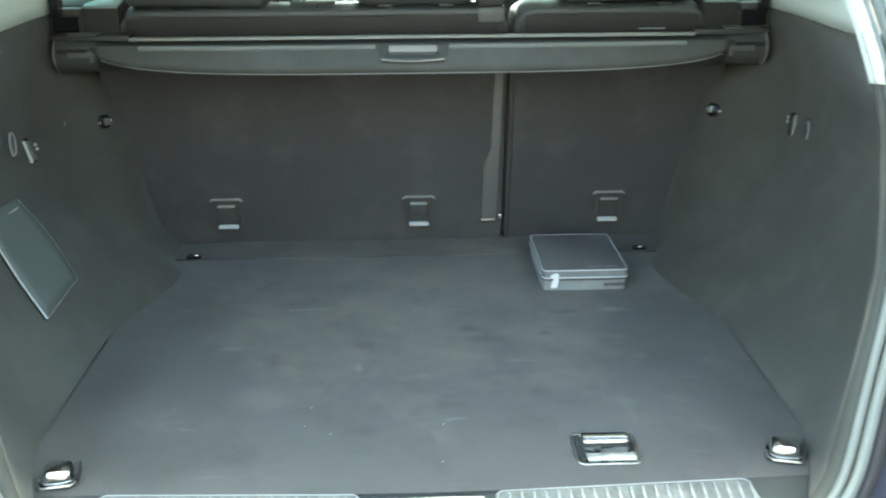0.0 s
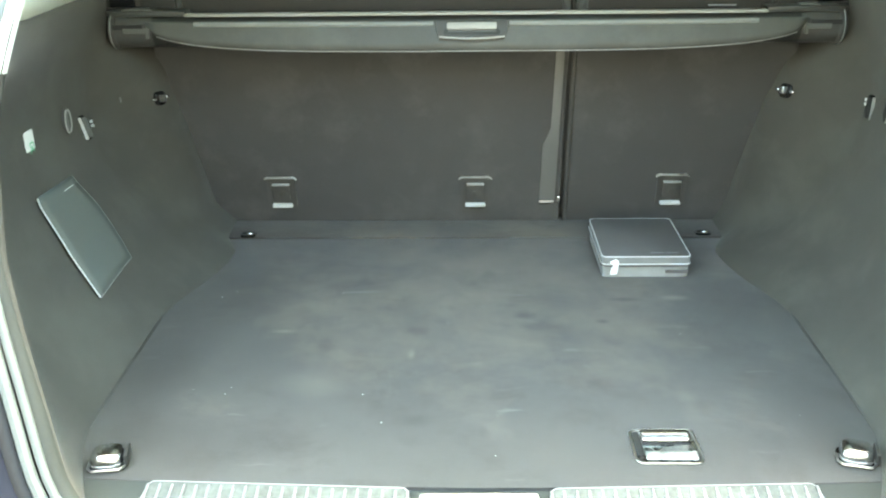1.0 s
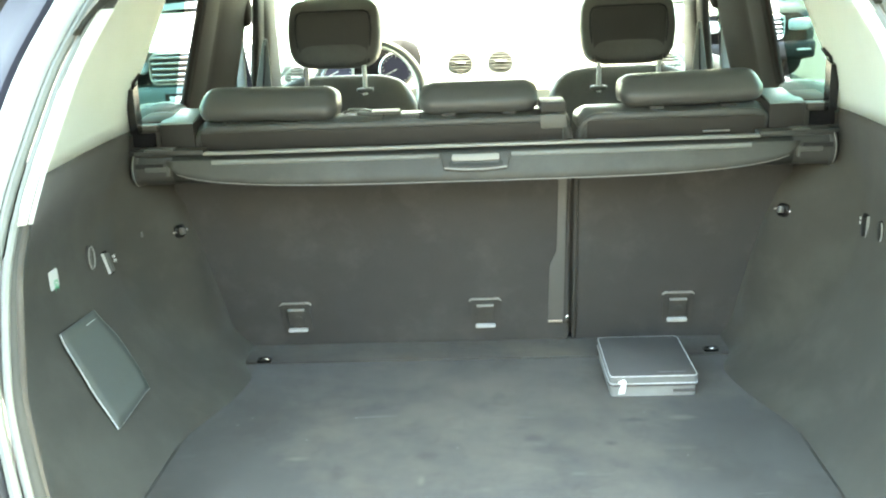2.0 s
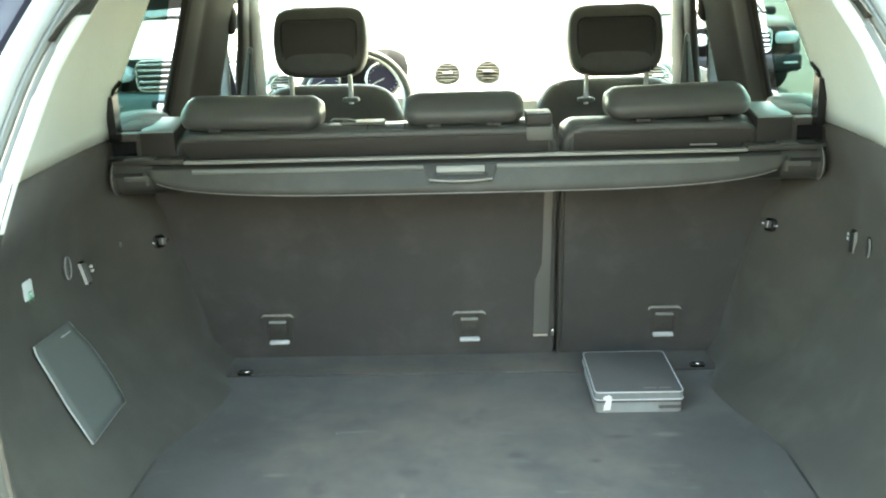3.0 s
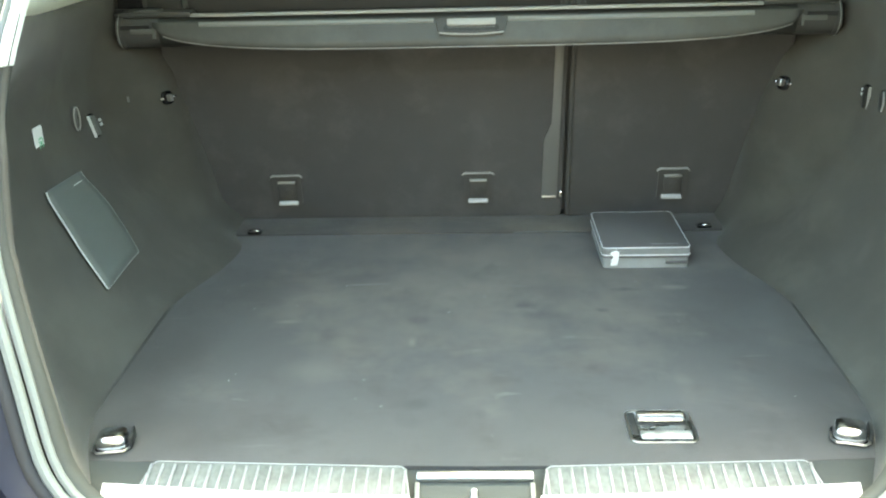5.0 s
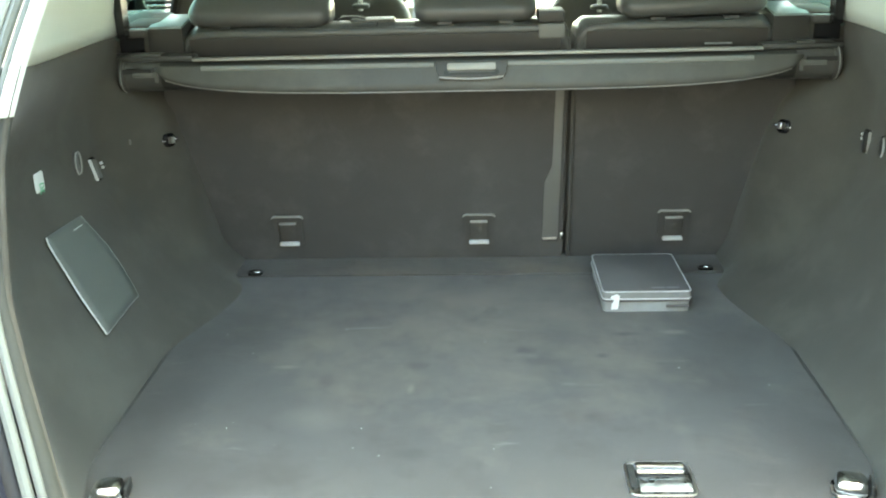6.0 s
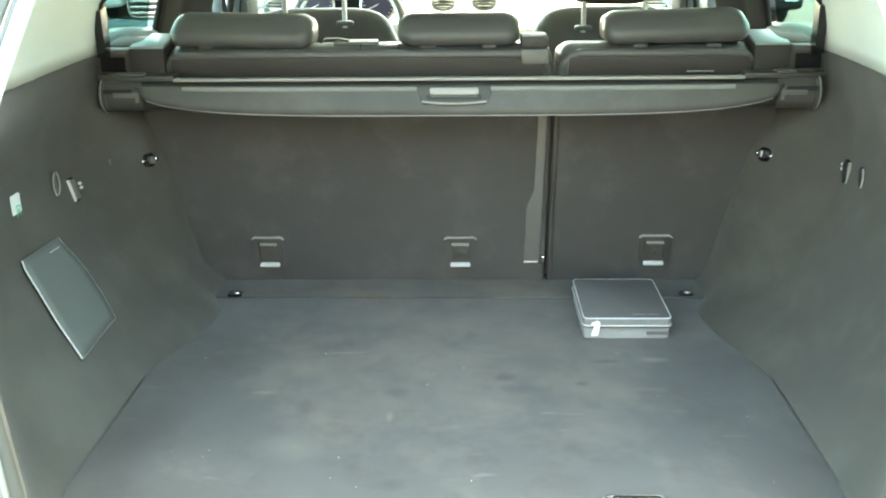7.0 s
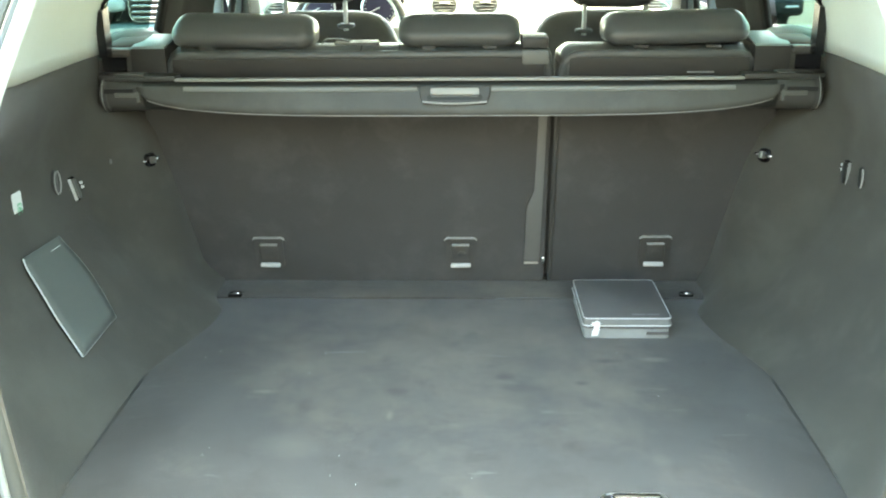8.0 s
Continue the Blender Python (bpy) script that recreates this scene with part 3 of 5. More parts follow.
    belt = thing("seat_belt", (s * 0.648, 1.80, 0.44), "dark woven seat belt hanging beside the door pillar", "seat belt", "seat belts")
    top_, foot_ = ((-0.657, 0.580), (-0.646, 0.440)) if s < 0 else ((0.658, 0.575), (0.674, 0.440))
    w_top, w_foot = (0.003, 0.013) if s < 0 else (0.002, 0.006)
    part("strap", prism([(foot_[0] - w_foot, foot_[1]), (foot_[0] + w_foot, foot_[1]), (top_[0] + w_top, top_[1]), (top_[0] - w_top, top_[1])],
         Matrix(((1, 0, 0, 0), (0, 0, -1, 1.79), (0, 1, 0, 0), (0, 0, 0, 1))), 0.003), NAVY_PAINT, belt)
    part("upper_guide", pillow(0.034, 0.06, 0.080, Matrix.Translation((s * (0.609 if s < 0 else 0.618), 1.66, 0.690)), 2.4), PILLAR_BROWN, belt, "rounded brown-black belt guide")
    # slim black bracket at the pillar's foot
    bracket = thing("pillar_bracket", (s * 0.668, 0.885, 0.49), "slim black bracket at the foot of the pale pillar", "bracket", "pillar brackets")
    part("post", prism([(-0.014, 0.0), (0.016, 0.0), (0.016, 0.092), (-0.014, 0.084)], Matrix(((0, 0, s, s * 0.645), (1, 0, 0, 0.892), (0, 1, 0, 0.492), (0, 0, 0, 1))), 0.016, 0.002),
         SHINY_BLACK, bracket)
    part("slanted_arm", tube([(s * 0.661, 0.892, 0.568), (s * 0.648, 0.897, 0.588), (s * 0.635, 0.903, 0.604)], 0.0040, 6), SHINY_BLACK, bracket)
    # front pillar
    setting("front_pillar_" + side, tube([(s * 0.70, 3.28, 0.45), (s * 0.66, 3.0, 0.64), (s * 0.60, 2.62, 0.86)], 0.035, 10), BEIGE, "pale beige windscreen pillar", "pillar")

rows = [[(x, y, 0.95 - 0.18 * (abs(x) / 0.64) ** 4) for x in [0.64 * k / 12 for k in range(-12, 13)]] for y in (0.46, 0.6, 0.9, 1.4, 2.0, 2.66)]
setting("ceiling", sheet(rows), HEADLINER, "pale cloth headliner", "ceiling", thick=0.01)
rows = [[(x, y, 1.0 - 0.24 * (abs(x) / 0.72) ** 4) for x in [0.745 * k / 12 for k in range(-12, 13)]] for y in (0.44, 0.6, 0.9, 1.4, 2.0, 2.70)]
setting("roof", sheet(rows), NAVY_PAINT, "dark blue painted car roof", "roof", thick=0.012)
for s, side in ((-1, "left"), (1, "right")):
    steps = [0.705 + 0.135 * i / 16 for i in range(17)]
    rows = []
    for k, lift in ((0.0, 0.0), (0.25, 0.012), (0.6, 0.016), (1.0, 0.004)):
        rows.append([(s * (bend(z, OPENING) + 0.020 - k * (0.004 + 0.026 * ease((z - 0.715) / 0.06))), opening_y(z) - 0.020 - lift, z) for z in steps])
    setting("roof_corner_trim_" + side, sheet(rows), BAND, "dark grey moulded trim at the upper corner of the opening", "trim", thick=0.004)
screen = setting("windscreen", sheet([[(-0.70, 3.32, 0.45), (0, 3.45, 0.45), (0.70, 3.32, 0.45)], [(-0.60, 2.66, 0.90), (0, 2.74, 0.94), (0.60, 2.66, 0.90)]]),
                 WINDSCREEN, "clear windscreen", "windscreen", thick=0.004)
screen.visible_shadow = False
setting("bulkhead", box(-0.76, 0.76, 3.36, 3.42, -0.34, 0.44), PLASTIC, "black bulkhead before the dashboard", "wall")

# the car's outer shell, closing the place around
def shell_bottom(y):
    low = -0.46
    for axle in (0.74, 3.66):
        d = abs(y - axle)
        if d < 0.44:
            low = max(low, -0.40 + math.sqrt(0.44 ** 2 - d * d))
    return low


for s, side in ((-1, "left"), (1, "right")):
    rows = []
    for i in range(61):
        y = 0.02 + 4.30 * i / 60
        top = bend(y, [(0.02, 0.30), (0.3, 0.46), (3.3, 0.44), (3.6, 0.36), (4.32, 0.16)])
        low = shell_bottom(y)
        pinch = 0.10 * ease((y - 3.8) / 0.6) + 0.10 * ease((0.35 - y) / 0.5)
        rows.append([(s * (0.80 + 0.14 * math.sin(math.pi * min(1.0, 0.1 + 0.55 * k)) - pinch), y, top + (low - top) * k) for k in (0, 0.1, 0.25, 0.45, 0.7, 1.0)])
    setting("body_side_" + side, sheet(rows), NAVY_PAINT, "dark blue painted side of the car", "car body", thick=0.01)
    for y in (0.74, 3.66):
        m = Matrix.Translation((s * 0.80, y, -0.41)) @ Matrix.Rotation(radians(90), 4, "Y")
        wheel_ = setting("wheel_" + side + ("_rear" if y < 1 else "_front"), lathe([(0.24, -0.12), (0.34, -0.125), (0.37, -0.08), (0.37, 0.08), (0.34, 0.125), (0.24, 0.12)], m, 32), TYRE, "black tyre of the car", "wheel")
        part("rim", lathe([(0.05, -0.13), (0.235, -0.10), (0.24, 0.10), (0.05, 0.13)], m, 24), STEEL, wheel_)
rows = [[(x * w, y, z + 0.05 * (1 - (x / 0.8) ** 2)) for x in (-0.8, -0.5, -0.2, 0.2, 0.5, 0.8)] for y, z, w in ((3.34, 0.40, 1.0), (3.7, 0.33, 0.98), (4.1, 0.22, 0.93), (4.34, 0.12, 0.88), (4.42, -0.1, 0.86), (4.40, -0.45, 0.86))]
setting("bonnet", sheet(rows), NAVY_PAINT, "dark blue painted bonnet and nose of the car", "car body", thick=0.01)

# the raised tailgate that closes the place above the opening
gate = thing("tailgate", (0, 0.40, 1.0), "raised dark blue tailgate with a clear window above the boot", "tailgate", "", "structure")
GATE_TILT = math.atan2(0.30, 1.12)
gm = Matrix.Translation((0, 0.40, 1.005)) @ Matrix.Rotation(math.pi - GATE_TILT, 4, "X") @ Matrix.Scale(-1, 4, (0, 0, 1))
part("frame", ring_of([(-0.58, 0.0), (0.58, 0.0), (0.64, 0.68), (-0.64, 0.68)], [(-0.52, 0.07), (0.52, 0.07), (0.575, 0.62), (-0.575, 0.62)], gm, 0.04), NAVY_PAINT, gate)
part("lower_panel", prism([(-0.64, 0.68), (0.64, 0.68), (0.60, 1.12), (0.50, 1.17), (-0.50, 1.17), (-0.60, 1.12)], gm, 0.05, 0.01), NAVY_PAINT, gate)
pane = part("window", prism([(-0.525, 0.065), (0.525, 0.065), (0.58, 0.625), (-0.58, 0.625)], gm @ Matrix.Translation((0, 0, 0.014)), 0.004), GLASS, gate, "rear window")
pane.visible_shadow = False

# unseen plain wall added behind the camera to block the low sky
setting("sky_block_wall", box(-22, 22, -7.6, -7.2, -0.9, 4.6), FACADE, "unseen plain grey wall added behind the camera to block the low sky", "wall")
# second unseen wall, added to dim and warm light on the left panel
setting("sky_block_wing", box(7.6, 8.0, -7.2, -0.6, -0.9, 4.6), SANDY, "unseen sand-coloured wall added to dim and warm light on the left panel", "wall")

# sill and bumper
setting("sill_trim", prism([(0.130, -0.003), (0.108, -0.0015), (0.022, -0.030), (0.012, -0.05), (0.130, -0.05)],
        Matrix(((0, 0, 1, -0.50), (1, 0, 0, 0), (0, 1, 0, 0), (0, 0, 0, 1))), 1.0), BAND, "dark plastic loading sill", "trim")
setting("bumper", prism([(0.03, -0.05), (0.0, -0.052), (-0.15, -0.075), (-0.21, -0.11), (-0.23, -0.2), (-0.2, -0.4), (0.03, -0.4)],
        Matrix(((0, 0, 1, -0.80), (1, 0, 0, 0), (0, 1, 0, 0), (0, 0, 0, 1))), 1.6), NAVY_PAINT, "dark blue painted rear bumper", "bumper")


# ---- things in the boot ----
SLOPE = math.atan2(0.03, 0.075)


def sill_plate(x0, x1, name_label):
    plate = thing("sill_plate", ((x0 + x1) / 2, 0.07, -0.01), name_label, "sill plate", "sill plates")
    m = Matrix.Translation(((x0 + x1) / 2, 0.0735, -0.0060)) @ Matrix.Rotation(0.040 if x0 > 0 else -0.040, 4, "Z") @ Matrix.Rotation(SLOPE * 0.8, 4, "X")
    w = x1 - x0
    shape = rounded(w, 0.050, 0.010)
    shape = [(u * (1 - 0.035 * (v > 0) * (abs(u) > w * 0.4)), v) for u, v in shape]
    part("plate", prism(shape, m, 0.003, 0.001), PLATE_GREY, plate, "grey plate")
    part("rim", tube([m @ Vector((u * 0.995, v * 0.98, 0.003)) for u, v in shape], 0.0008, 6, True), PIPING, plate, "worn bright rim")
    n = 22
    rib = box(-0.0018, 0.0018, -0.023, 0.020, 0.0030, 0.0060, 0.0012, 1)
    first = None
    for i in range(n):
        x = -w / 2 + w * (i + 0.5) / n
        if first is None:
            first = part("rib", turned(rib, m @ Matrix.Translation((x, 0, 0))), RIB_GREY, plate, "raised bright rib", smooth=False)
            start = x
        else:
            ob = new("rib", first.data)
            ob.parent, ob.location = plate, m.to_3x3() @ Vector((x - start, 0, 0))
            tagged(ob, "raised bright rib")
    return plate


sill_plate(-0.413, -0.078, "grey sill plate with bright ribs on the loading edge")
sill_plate(0.080, 0.416, "grey sill plate with bright ribs on the loading edge")
lock = thing("tailgate_catch", (0.003, 0.05, -0.03), "dark lock recess with a chrome surround and striker", "lock catch")
m = Matrix.Translation((0.000, 0.044, -0.0140)) @ Matrix.Rotation(SLOPE, 4, "X")
part("recess", prism(rounded(0.146, 0.074, 0.008), m, 0.004), BAND, lock)
part("top_bar", turned(box(-0.071, 0.071, 0.024, 0.037, 0.003, 0.011, 0.003), m), STEEL, lock, "bright upper bar")
for u in (-0.069, 0.069):
    part("side_edge", turned(box(u - 0.003, u + 0.003, -0.036, 0.022, 0.003, 0.008, 0.001), m), PALE_PLASTIC, lock)
part("striker", tube([m @ Vector(p) for p in ((-0.001, -0.036, 0.002), (-0.001, -0.028, 0.016), (-0.001, 0.004, 0.016), (-0.001, 0.010, 0.002))], 0.0042, 8), STEEL, lock, "steel striker loop")
ledge = thing("sill_ledge", (0, 0.04, -0.03), "bare bright metal ledge below the sill plates", "ledge", "", "structure")
for s in (-1, 1):
    rows = []
    for k in range(3):
        row = []
        for i in range(13):
            x = 0.078 + 0.378 * i / 12
            y = 0.048 + 0.018 * (i / 12) ** 1.6 - 0.003 * (k == 0)
            z = -0.006 + (y - 0.0735) * 0.315 + 0.0072
            row.append([(s * x, y, z - 0.004), (s * x, y - 0.002, z), (s * x, -0.004 + 0.012 * (i / 12) ** 2, -0.040)][k])
        rows.append(row)
    strip = part("strip", sheet(rows), LEDGE_WHITE, ledge)
    s_ = strip.modifiers.new("thickness", "SOLIDIFY")
    s_.thickness, s_.offset = 0.002, -1


def tie_down(x, y, turn, big):
    ring = thing("tie_down_ring", (x, y, 0.001), "chrome lashing ring folded into its floor recess", "tie-down ring", "lashing rings")
    m = Matrix.Translation((x, y, 0.001)) @ Matrix.Rotation(turn, 4, "Z")
    k = 0.78 if big else 0.50
    part("base", prism(rounded(0.058 * k, 0.05 * k, 0.012 * k), m, 0.004, 0.002), SHINY_BLACK if big else BLACK_TRIM, ring, "black base plate")
    if big:
        hood_ = pillow(0.041, 0.042, 0.034, Matrix.Identity(4), 4.0, 36, 18)
        for v_ in hood_.verts:
            v_.co.x *= 1 - 4.0 * max(0.0, v_.co.y)
            v_.co.z *= 1 - 6.0 * max(0.0, v_.co.y)
            v_.co.z = max(v_.co.z, -0.004)
        part("shield", turned(hood_, m @ Matrix.Translation((0, 0.002, 0.004))), CHROME, ring, "domed chrome bracket")
        part("loop", tube([m @ Vector(p) for p in ((-0.0225, 0.000, 0.004), (-0.0225, -0.015, 0.004), (-0.017, -0.0225, 0.004), (0.017, -0.0225, 0.004), (0.0225, -0.015, 0.004), (0.0225, 0.000, 0.004))], 0.0017, 8), STEEL, ring, "thin steel loop")
        part("side_cap", turned(box(0.0215, 0.0265, -0.014, 0.018, 0.001, 0.018, 0.002), m), PLASTIC, ring, "glossy black side")
    else:
        part("bracket", pillow(0.017, 0.010, 0.008, m @ Matrix.Translation((0.003, -0.004, 0.005)), 2.6), CHROME, ring, "small bright bracket")
        part("loop", tube([m @ Vector((0.0155 * math.cos(a), 0.0085 * math.sin(a), 0.0045)) for a in [2 * math.pi * i / 18 for i in range(18)]],
                          0.0022, 8, True, 0.6), PLASTIC, ring, "dark folded loop")


tie_down(-0.470, 0.143, 0.15, True)
tie_down(0.476, 0.158, -0.25, True)
tie_down(-0.459, 0.933, 0.0, False)
tie_down(0.463, 0.938, 0.0, False)

# pull handle let into the floor
PX, PY = 0.2425, 0.1835
pull = thing("floor_handle", (PX, PY, 0.0), "chrome pull handle let into the load floor", "handle")
m = Matrix.Translation((PX, PY, 0.0))
part("tray", prism(rounded(0.082, 0.072, 0.010), m @ Matrix.Translation((0, 0, -0.004)), 0.0055), DARK_CHROME, pull, "dull chrome recess")
part("surround", tube([m @ Vector((u, v, 0.0018)) for u, v in rounded(0.084, 0.075, 0.011)], 0.0018, 8, True, 0.8), STEEL, pull, "thin chrome surround")
# dark strip painted in for the shade down the recess's left side
part("shaded_side", turned(box(-0.040, -0.030, -0.022, 0.033, 0.0015, 0.0028, 0.001, 1), m), PLASTIC, pull, "dark strip painting the shaded side of the recess")
part("slot", turned(box(-0.029, 0.034, 0.003, 0.009, 0.0015, 0.0028, 0.001, 1), m), PLASTIC, pull, "dark slot")
lever = part("lever", turned(box(-0.029, 0.034, 0.018, 0.030, 0.002, 0.009, 0.003), m), CHROME, pull, "chrome finger lever")
part("lever_loop", tube([m @ Vector((u + 0.0025, v + 0.0185, 0.006)) for u, v in rounded(0.062, 0.021, 0.006)], 0.0022, 8, True), CHROME, lever)
part("lever_face", turned(box(-0.027, 0.032, 0.010, 0.018, 0.0018, 0.0045, 0.001, 1), m), RIB_STEEL, lever, "satin face of the lever")
part("plate", turned(box(-0.033, 0.033, -0.009, 0.006, 0.0, 0.004, 0.002), m @ Matrix.Translation((0.003, -0.0235, 0.003)) @ Matrix.Rotation(0.20, 4, "X")), RIB_STEEL, pull, "bright steel flap")

# zipped case
case = thing("zipped_case", (0.302, 0.76, 0.0), "dark grey zipped nylon case lying on the load floor", "case")
m = Matrix.Translation((0.310, 0.8195, 0.0)) @ Matrix.Rotation(0.004, 4, "Z")
part("body", prism(rounded(0.156, 0.191, 0.009), m @ Matrix.Translation((0, 0.001, 0.0005)), 0.021, 0.004), CASE_SIDE, case, "paler grey sides")
lid_side = part("lid", prism(rounded(0.160, 0.196, 0.009), m @ Matrix.Translation((0, 0, 0.0245)), 0.0155, 0.002), CASE_LID, case, "mid grey lid")
part("top_panel", prism(rounded(0.156, 0.192, 0.008), m @ Matrix.Translation((0, 0, 0.0395)), 0.0025, 0.001), CASE_CLOTH, lid_side, "dark grey nylon top")
part("zip", tube([m @ Vector((u, v, 0.0235)) for u, v in rounded(0.159, 0.195, 0.009)], 0.0020, 6, True), CASE_CLOTH, case, "dark grey zip")
part("piping", tube([m @ Vector((u, v, 0.041)) for u, v in rounded(0.159, 0.195, 0.009)], 0.0012, 6, True), CASE_PIPING, case, "pale grey piping")
part("lower_piping", tube([m @ Vector((u, v, 0.027)) for u, v in rounded(0.161, 0.197, 0.009)], 0.0012, 6, True), CASE_PIPING, case, "pale grey piping")
part("pull_tab", prism([(-0.003, 0.010), (0.007, 0.014), (0.012, 0.010), (0.011, -0.004), (0.009, -0.015), (-0.003, -0.016), (-0.002, -0.006), (0.002, 0.002), (-0.004, 0.006)],
                       m @ Matrix(((1, 0, 0, -0.062), (0, 0, -1, -0.1005), (0, 1, 0, 0.024), (0, 0, 0, 1))), 0.002), WHITE, case, "white zip pull tab")
part("side_strap", turned(box(0.035, 0.076, -0.1005, -0.0985, 0.010, 0.016, 0.0005, 1), m), CASE_CLOTH, case)
for u0, u1 in ((0.010, 0.034), (0.038, 0.060)):
    part("print", turned(box(u0, u1, -0.083, -0.0795, 0.0421, 0.0426), m), GREY_PRINT, case, "faint grey printed bar")


# ---- fittings on the side panels ----
def rect_on_side(s, y, z, w, h, r, depth, lift=0.0, tilt=0.0):
    return prism(rounded(w, h, r), side_frame(s, y, z) @ Matrix.Translation((0, 0, lift)) @ Matrix.Rotation(tilt, 4, "Z"), depth, depth * 0.3)


net = thing("storage_net", (-0.59, 0.56, 0.07), "taut grey-green mesh pocket with pale elastic edges on the side panel", "net pocket")
rows = []
for i in range(13):
    t, row = i / 12, []
    for j in range(9):
        u = j / 8
        y = (0.471 + 0.022 * t) * (1 - u) + (0.619 + 0.002 * t + 0.018 * math.sin(math.pi * t)) * u
        z = (0.0794 + 0.156 * t) * (1 - u) + (0.084 + 0.146 * t) * u
        row.append((-(side_x(y, z, -1) - 0.0105 - 0.002 * math.sin(math.pi * t)), y, z))
    rows.append(row)
mesh_panel = part("mesh", sheet(rows), NET, net)
s_ = mesh_panel.modifiers.new("thickness", "SOLIDIFY")
s_.thickness = 0.002
part("elastic_edge", tube([r[0] for r in rows], 0.0017, 6), CORD, net)
part("elastic_edge", tube([Vector(r[-1]) + Vector((0.001, 0, 0)) for r in rows], 0.0013, 6), CORD, net)
part("elastic_edge", tube([Vector(p) + Vector((0.001, 0, 0)) for p in rows[0]], 0.0012, 6), PIPING, net)
part("hem", tube(rows[-1], 0.0009, 6), PALE_PLASTIC, net)
part("stitch", tube([Vector(p) + Vector((0.002, 0, 0)) for p in rows[-2][5:8]], 0.0009, 5), CORD, net, "pale stitch")

label_ = thing("label_sticker", (-0.693, 0.555, 0.286), "small white sticker with a green pictogram", "sticker")
part("paper", rect_on_side(-1, 0.545, 0.301, 0.031, 0.053, 0.004, 0.0012), WHITE, label_)
mm = side_frame(-1, 0.545, 0.301) @ Matrix.Translation((0, 0, 0.0016))
part("print", ring_of(rounded(0.013, 0.020, 0.003), rounded(0.010, 0.016, 0.002), mm @ Matrix.Translation((0.004, -0.002, 0)), 0.0004), GREEN, label_, "green pictogram")
part("print", prism(rounded(0.004, 0.008, 0.001), mm @ Matrix.Translation((0.004, -0.002, 0)), 0.0004), GREEN, label_, "green pictogram")

grip = thing("oval_recess", (-0.693, 0.70, 0.283), "dark oval finger recess in the side panel", "recess")
mm = side_frame(-1, 0.686, 0.306)
oval = [(0.013 * math.cos(a), 0.022 * math.sin(a)) for a in [2 * math.pi * i / 24 for i in range(24)]]
part("rim", ring_of(oval, [(u * 0.72, v * 0.82) for u, v in oval], mm, 0.005), SEAT_PLASTIC, grip)
part("core", prism([(u * 0.7, v * 0.8) for u, v in oval], mm, 0.003), SHINY_BLACK, grip)
for a0, a1 in ((7, 18), (19, 30)):
    part("edge", tube([mm @ Vector((oval[k % 24][0] * 0.9, oval[k % 24][1] * 0.92, 0.006)) for k in range(a0, a1)], 0.0016, 6), TRIM_EDGE, grip, "pale bright edge")
part("rib", prism(rounded(0.004, 0.032, 0.001), mm, 0.006), PALE_PLASTIC, grip)


def bag_hook(s, y, z, pale):
    hook = thing("bag_hook", tuple(side_frame(s, y, z).translation), "folding grey plastic bag hook on the side panel" if pale else "folding black bag hook on the side panel", "bag hook", "bag hooks")
    mm = side_frame(s, y, z)
    part("bezel", prism(rounded(0.020, 0.044, 0.004), mm, 0.003, 0.001), SHINY_BLACK, hook)
    part("edge", prism(rounded(0.003, 0.040, 0.001), mm @ Matrix.Translation((-0.010, 0, 0.0)), 0.0045, 0.001), CASE_PIPING if pale else TRIM_EDGE, hook)
    part("flap", prism(rounded(0.010, 0.036, 0.003), mm @ Matrix.Translation((-0.003, 0, 0.003)), 0.006, 0.001), PALE_PLASTIC if pale else PLASTIC, hook)
    for v in (-0.006, 0.004):
        part("rivet", prism(rounded(0.0055, 0.005, 0.001), mm @ Matrix.Translation((0.030 if pale else 0.006, v * 0.8 - (0 if pale else 0.008), 0.0)), 0.0042 if pale else 0.0095, 0.001), WHITE_STEEL, hook, "tiny bright rivet")


bag_hook(-1, 0.748, 0.277, True)
bag_hook(1, 0.777, 0.299, False)
cap = thing("screw_cap", tuple(side_frame(1, 0.712, 0.306).translation), "narrow dark oval cap on the side panel", "cap")
mm = side_frame(1, 0.712, 0.306)
part("body", prism([(u * 0.8, v * 0.85) for u, v in oval], mm, 0.003, 0.001), PLASTIC, cap)
part("edge", tube([mm @ Vector((u * 0.8, v * 0.85, 0.003)) for u, v in oval[8:17]], 0.0018, 6), TRIM_EDGE, cap)
pin = thing("trim_clip", tuple(side_frame(-1, 0.853, 0.303).translation), "tiny dark trim clip in the carpet", "clip")
part("head", prism(rounded(0.004, 0.010, 0.001), side_frame(-1, 0.853, 0.303), 0.0025, 0.001), PALE_PLASTIC, pin)


def cover_hook(s, y, z):
    hook = thing("lashing_hook", tuple(side_frame(s, y, z).translation), "small chrome lashing hook in a black base", "hook", "lashing hooks")
    mm = side_frame(s, y, z)
    part("base", prism(rounded(0.026, 0.026, 0.008), mm, 0.004, 0.002), SHINY_BLACK, hook)
    part("post", turned(box(-0.0042, 0.0042, -0.0070, 0.0060, 0.004, 0.015, 0.0015), mm), STEEL, hook, "bright steel post")
    part("ear", pillow(0.010, 0.007, 0.007, mm @ Matrix.Translation((0.016, 0, 0.004)), 2.4), CHROME, hook)
    part("ear", pillow(0.010, 0.007, 0.007, mm @ Matrix.Translation((-0.016, 0, 0.004)), 2.4), CHROME, hook)


cover_hook(-1, 0.914, 0.291)
cover_hook(1, 0.916, 0.297)


# ---- rear seats ----
def back_y(z):
    return 1.015 - 0.22 * z


LEAN = math.atan(0.22)


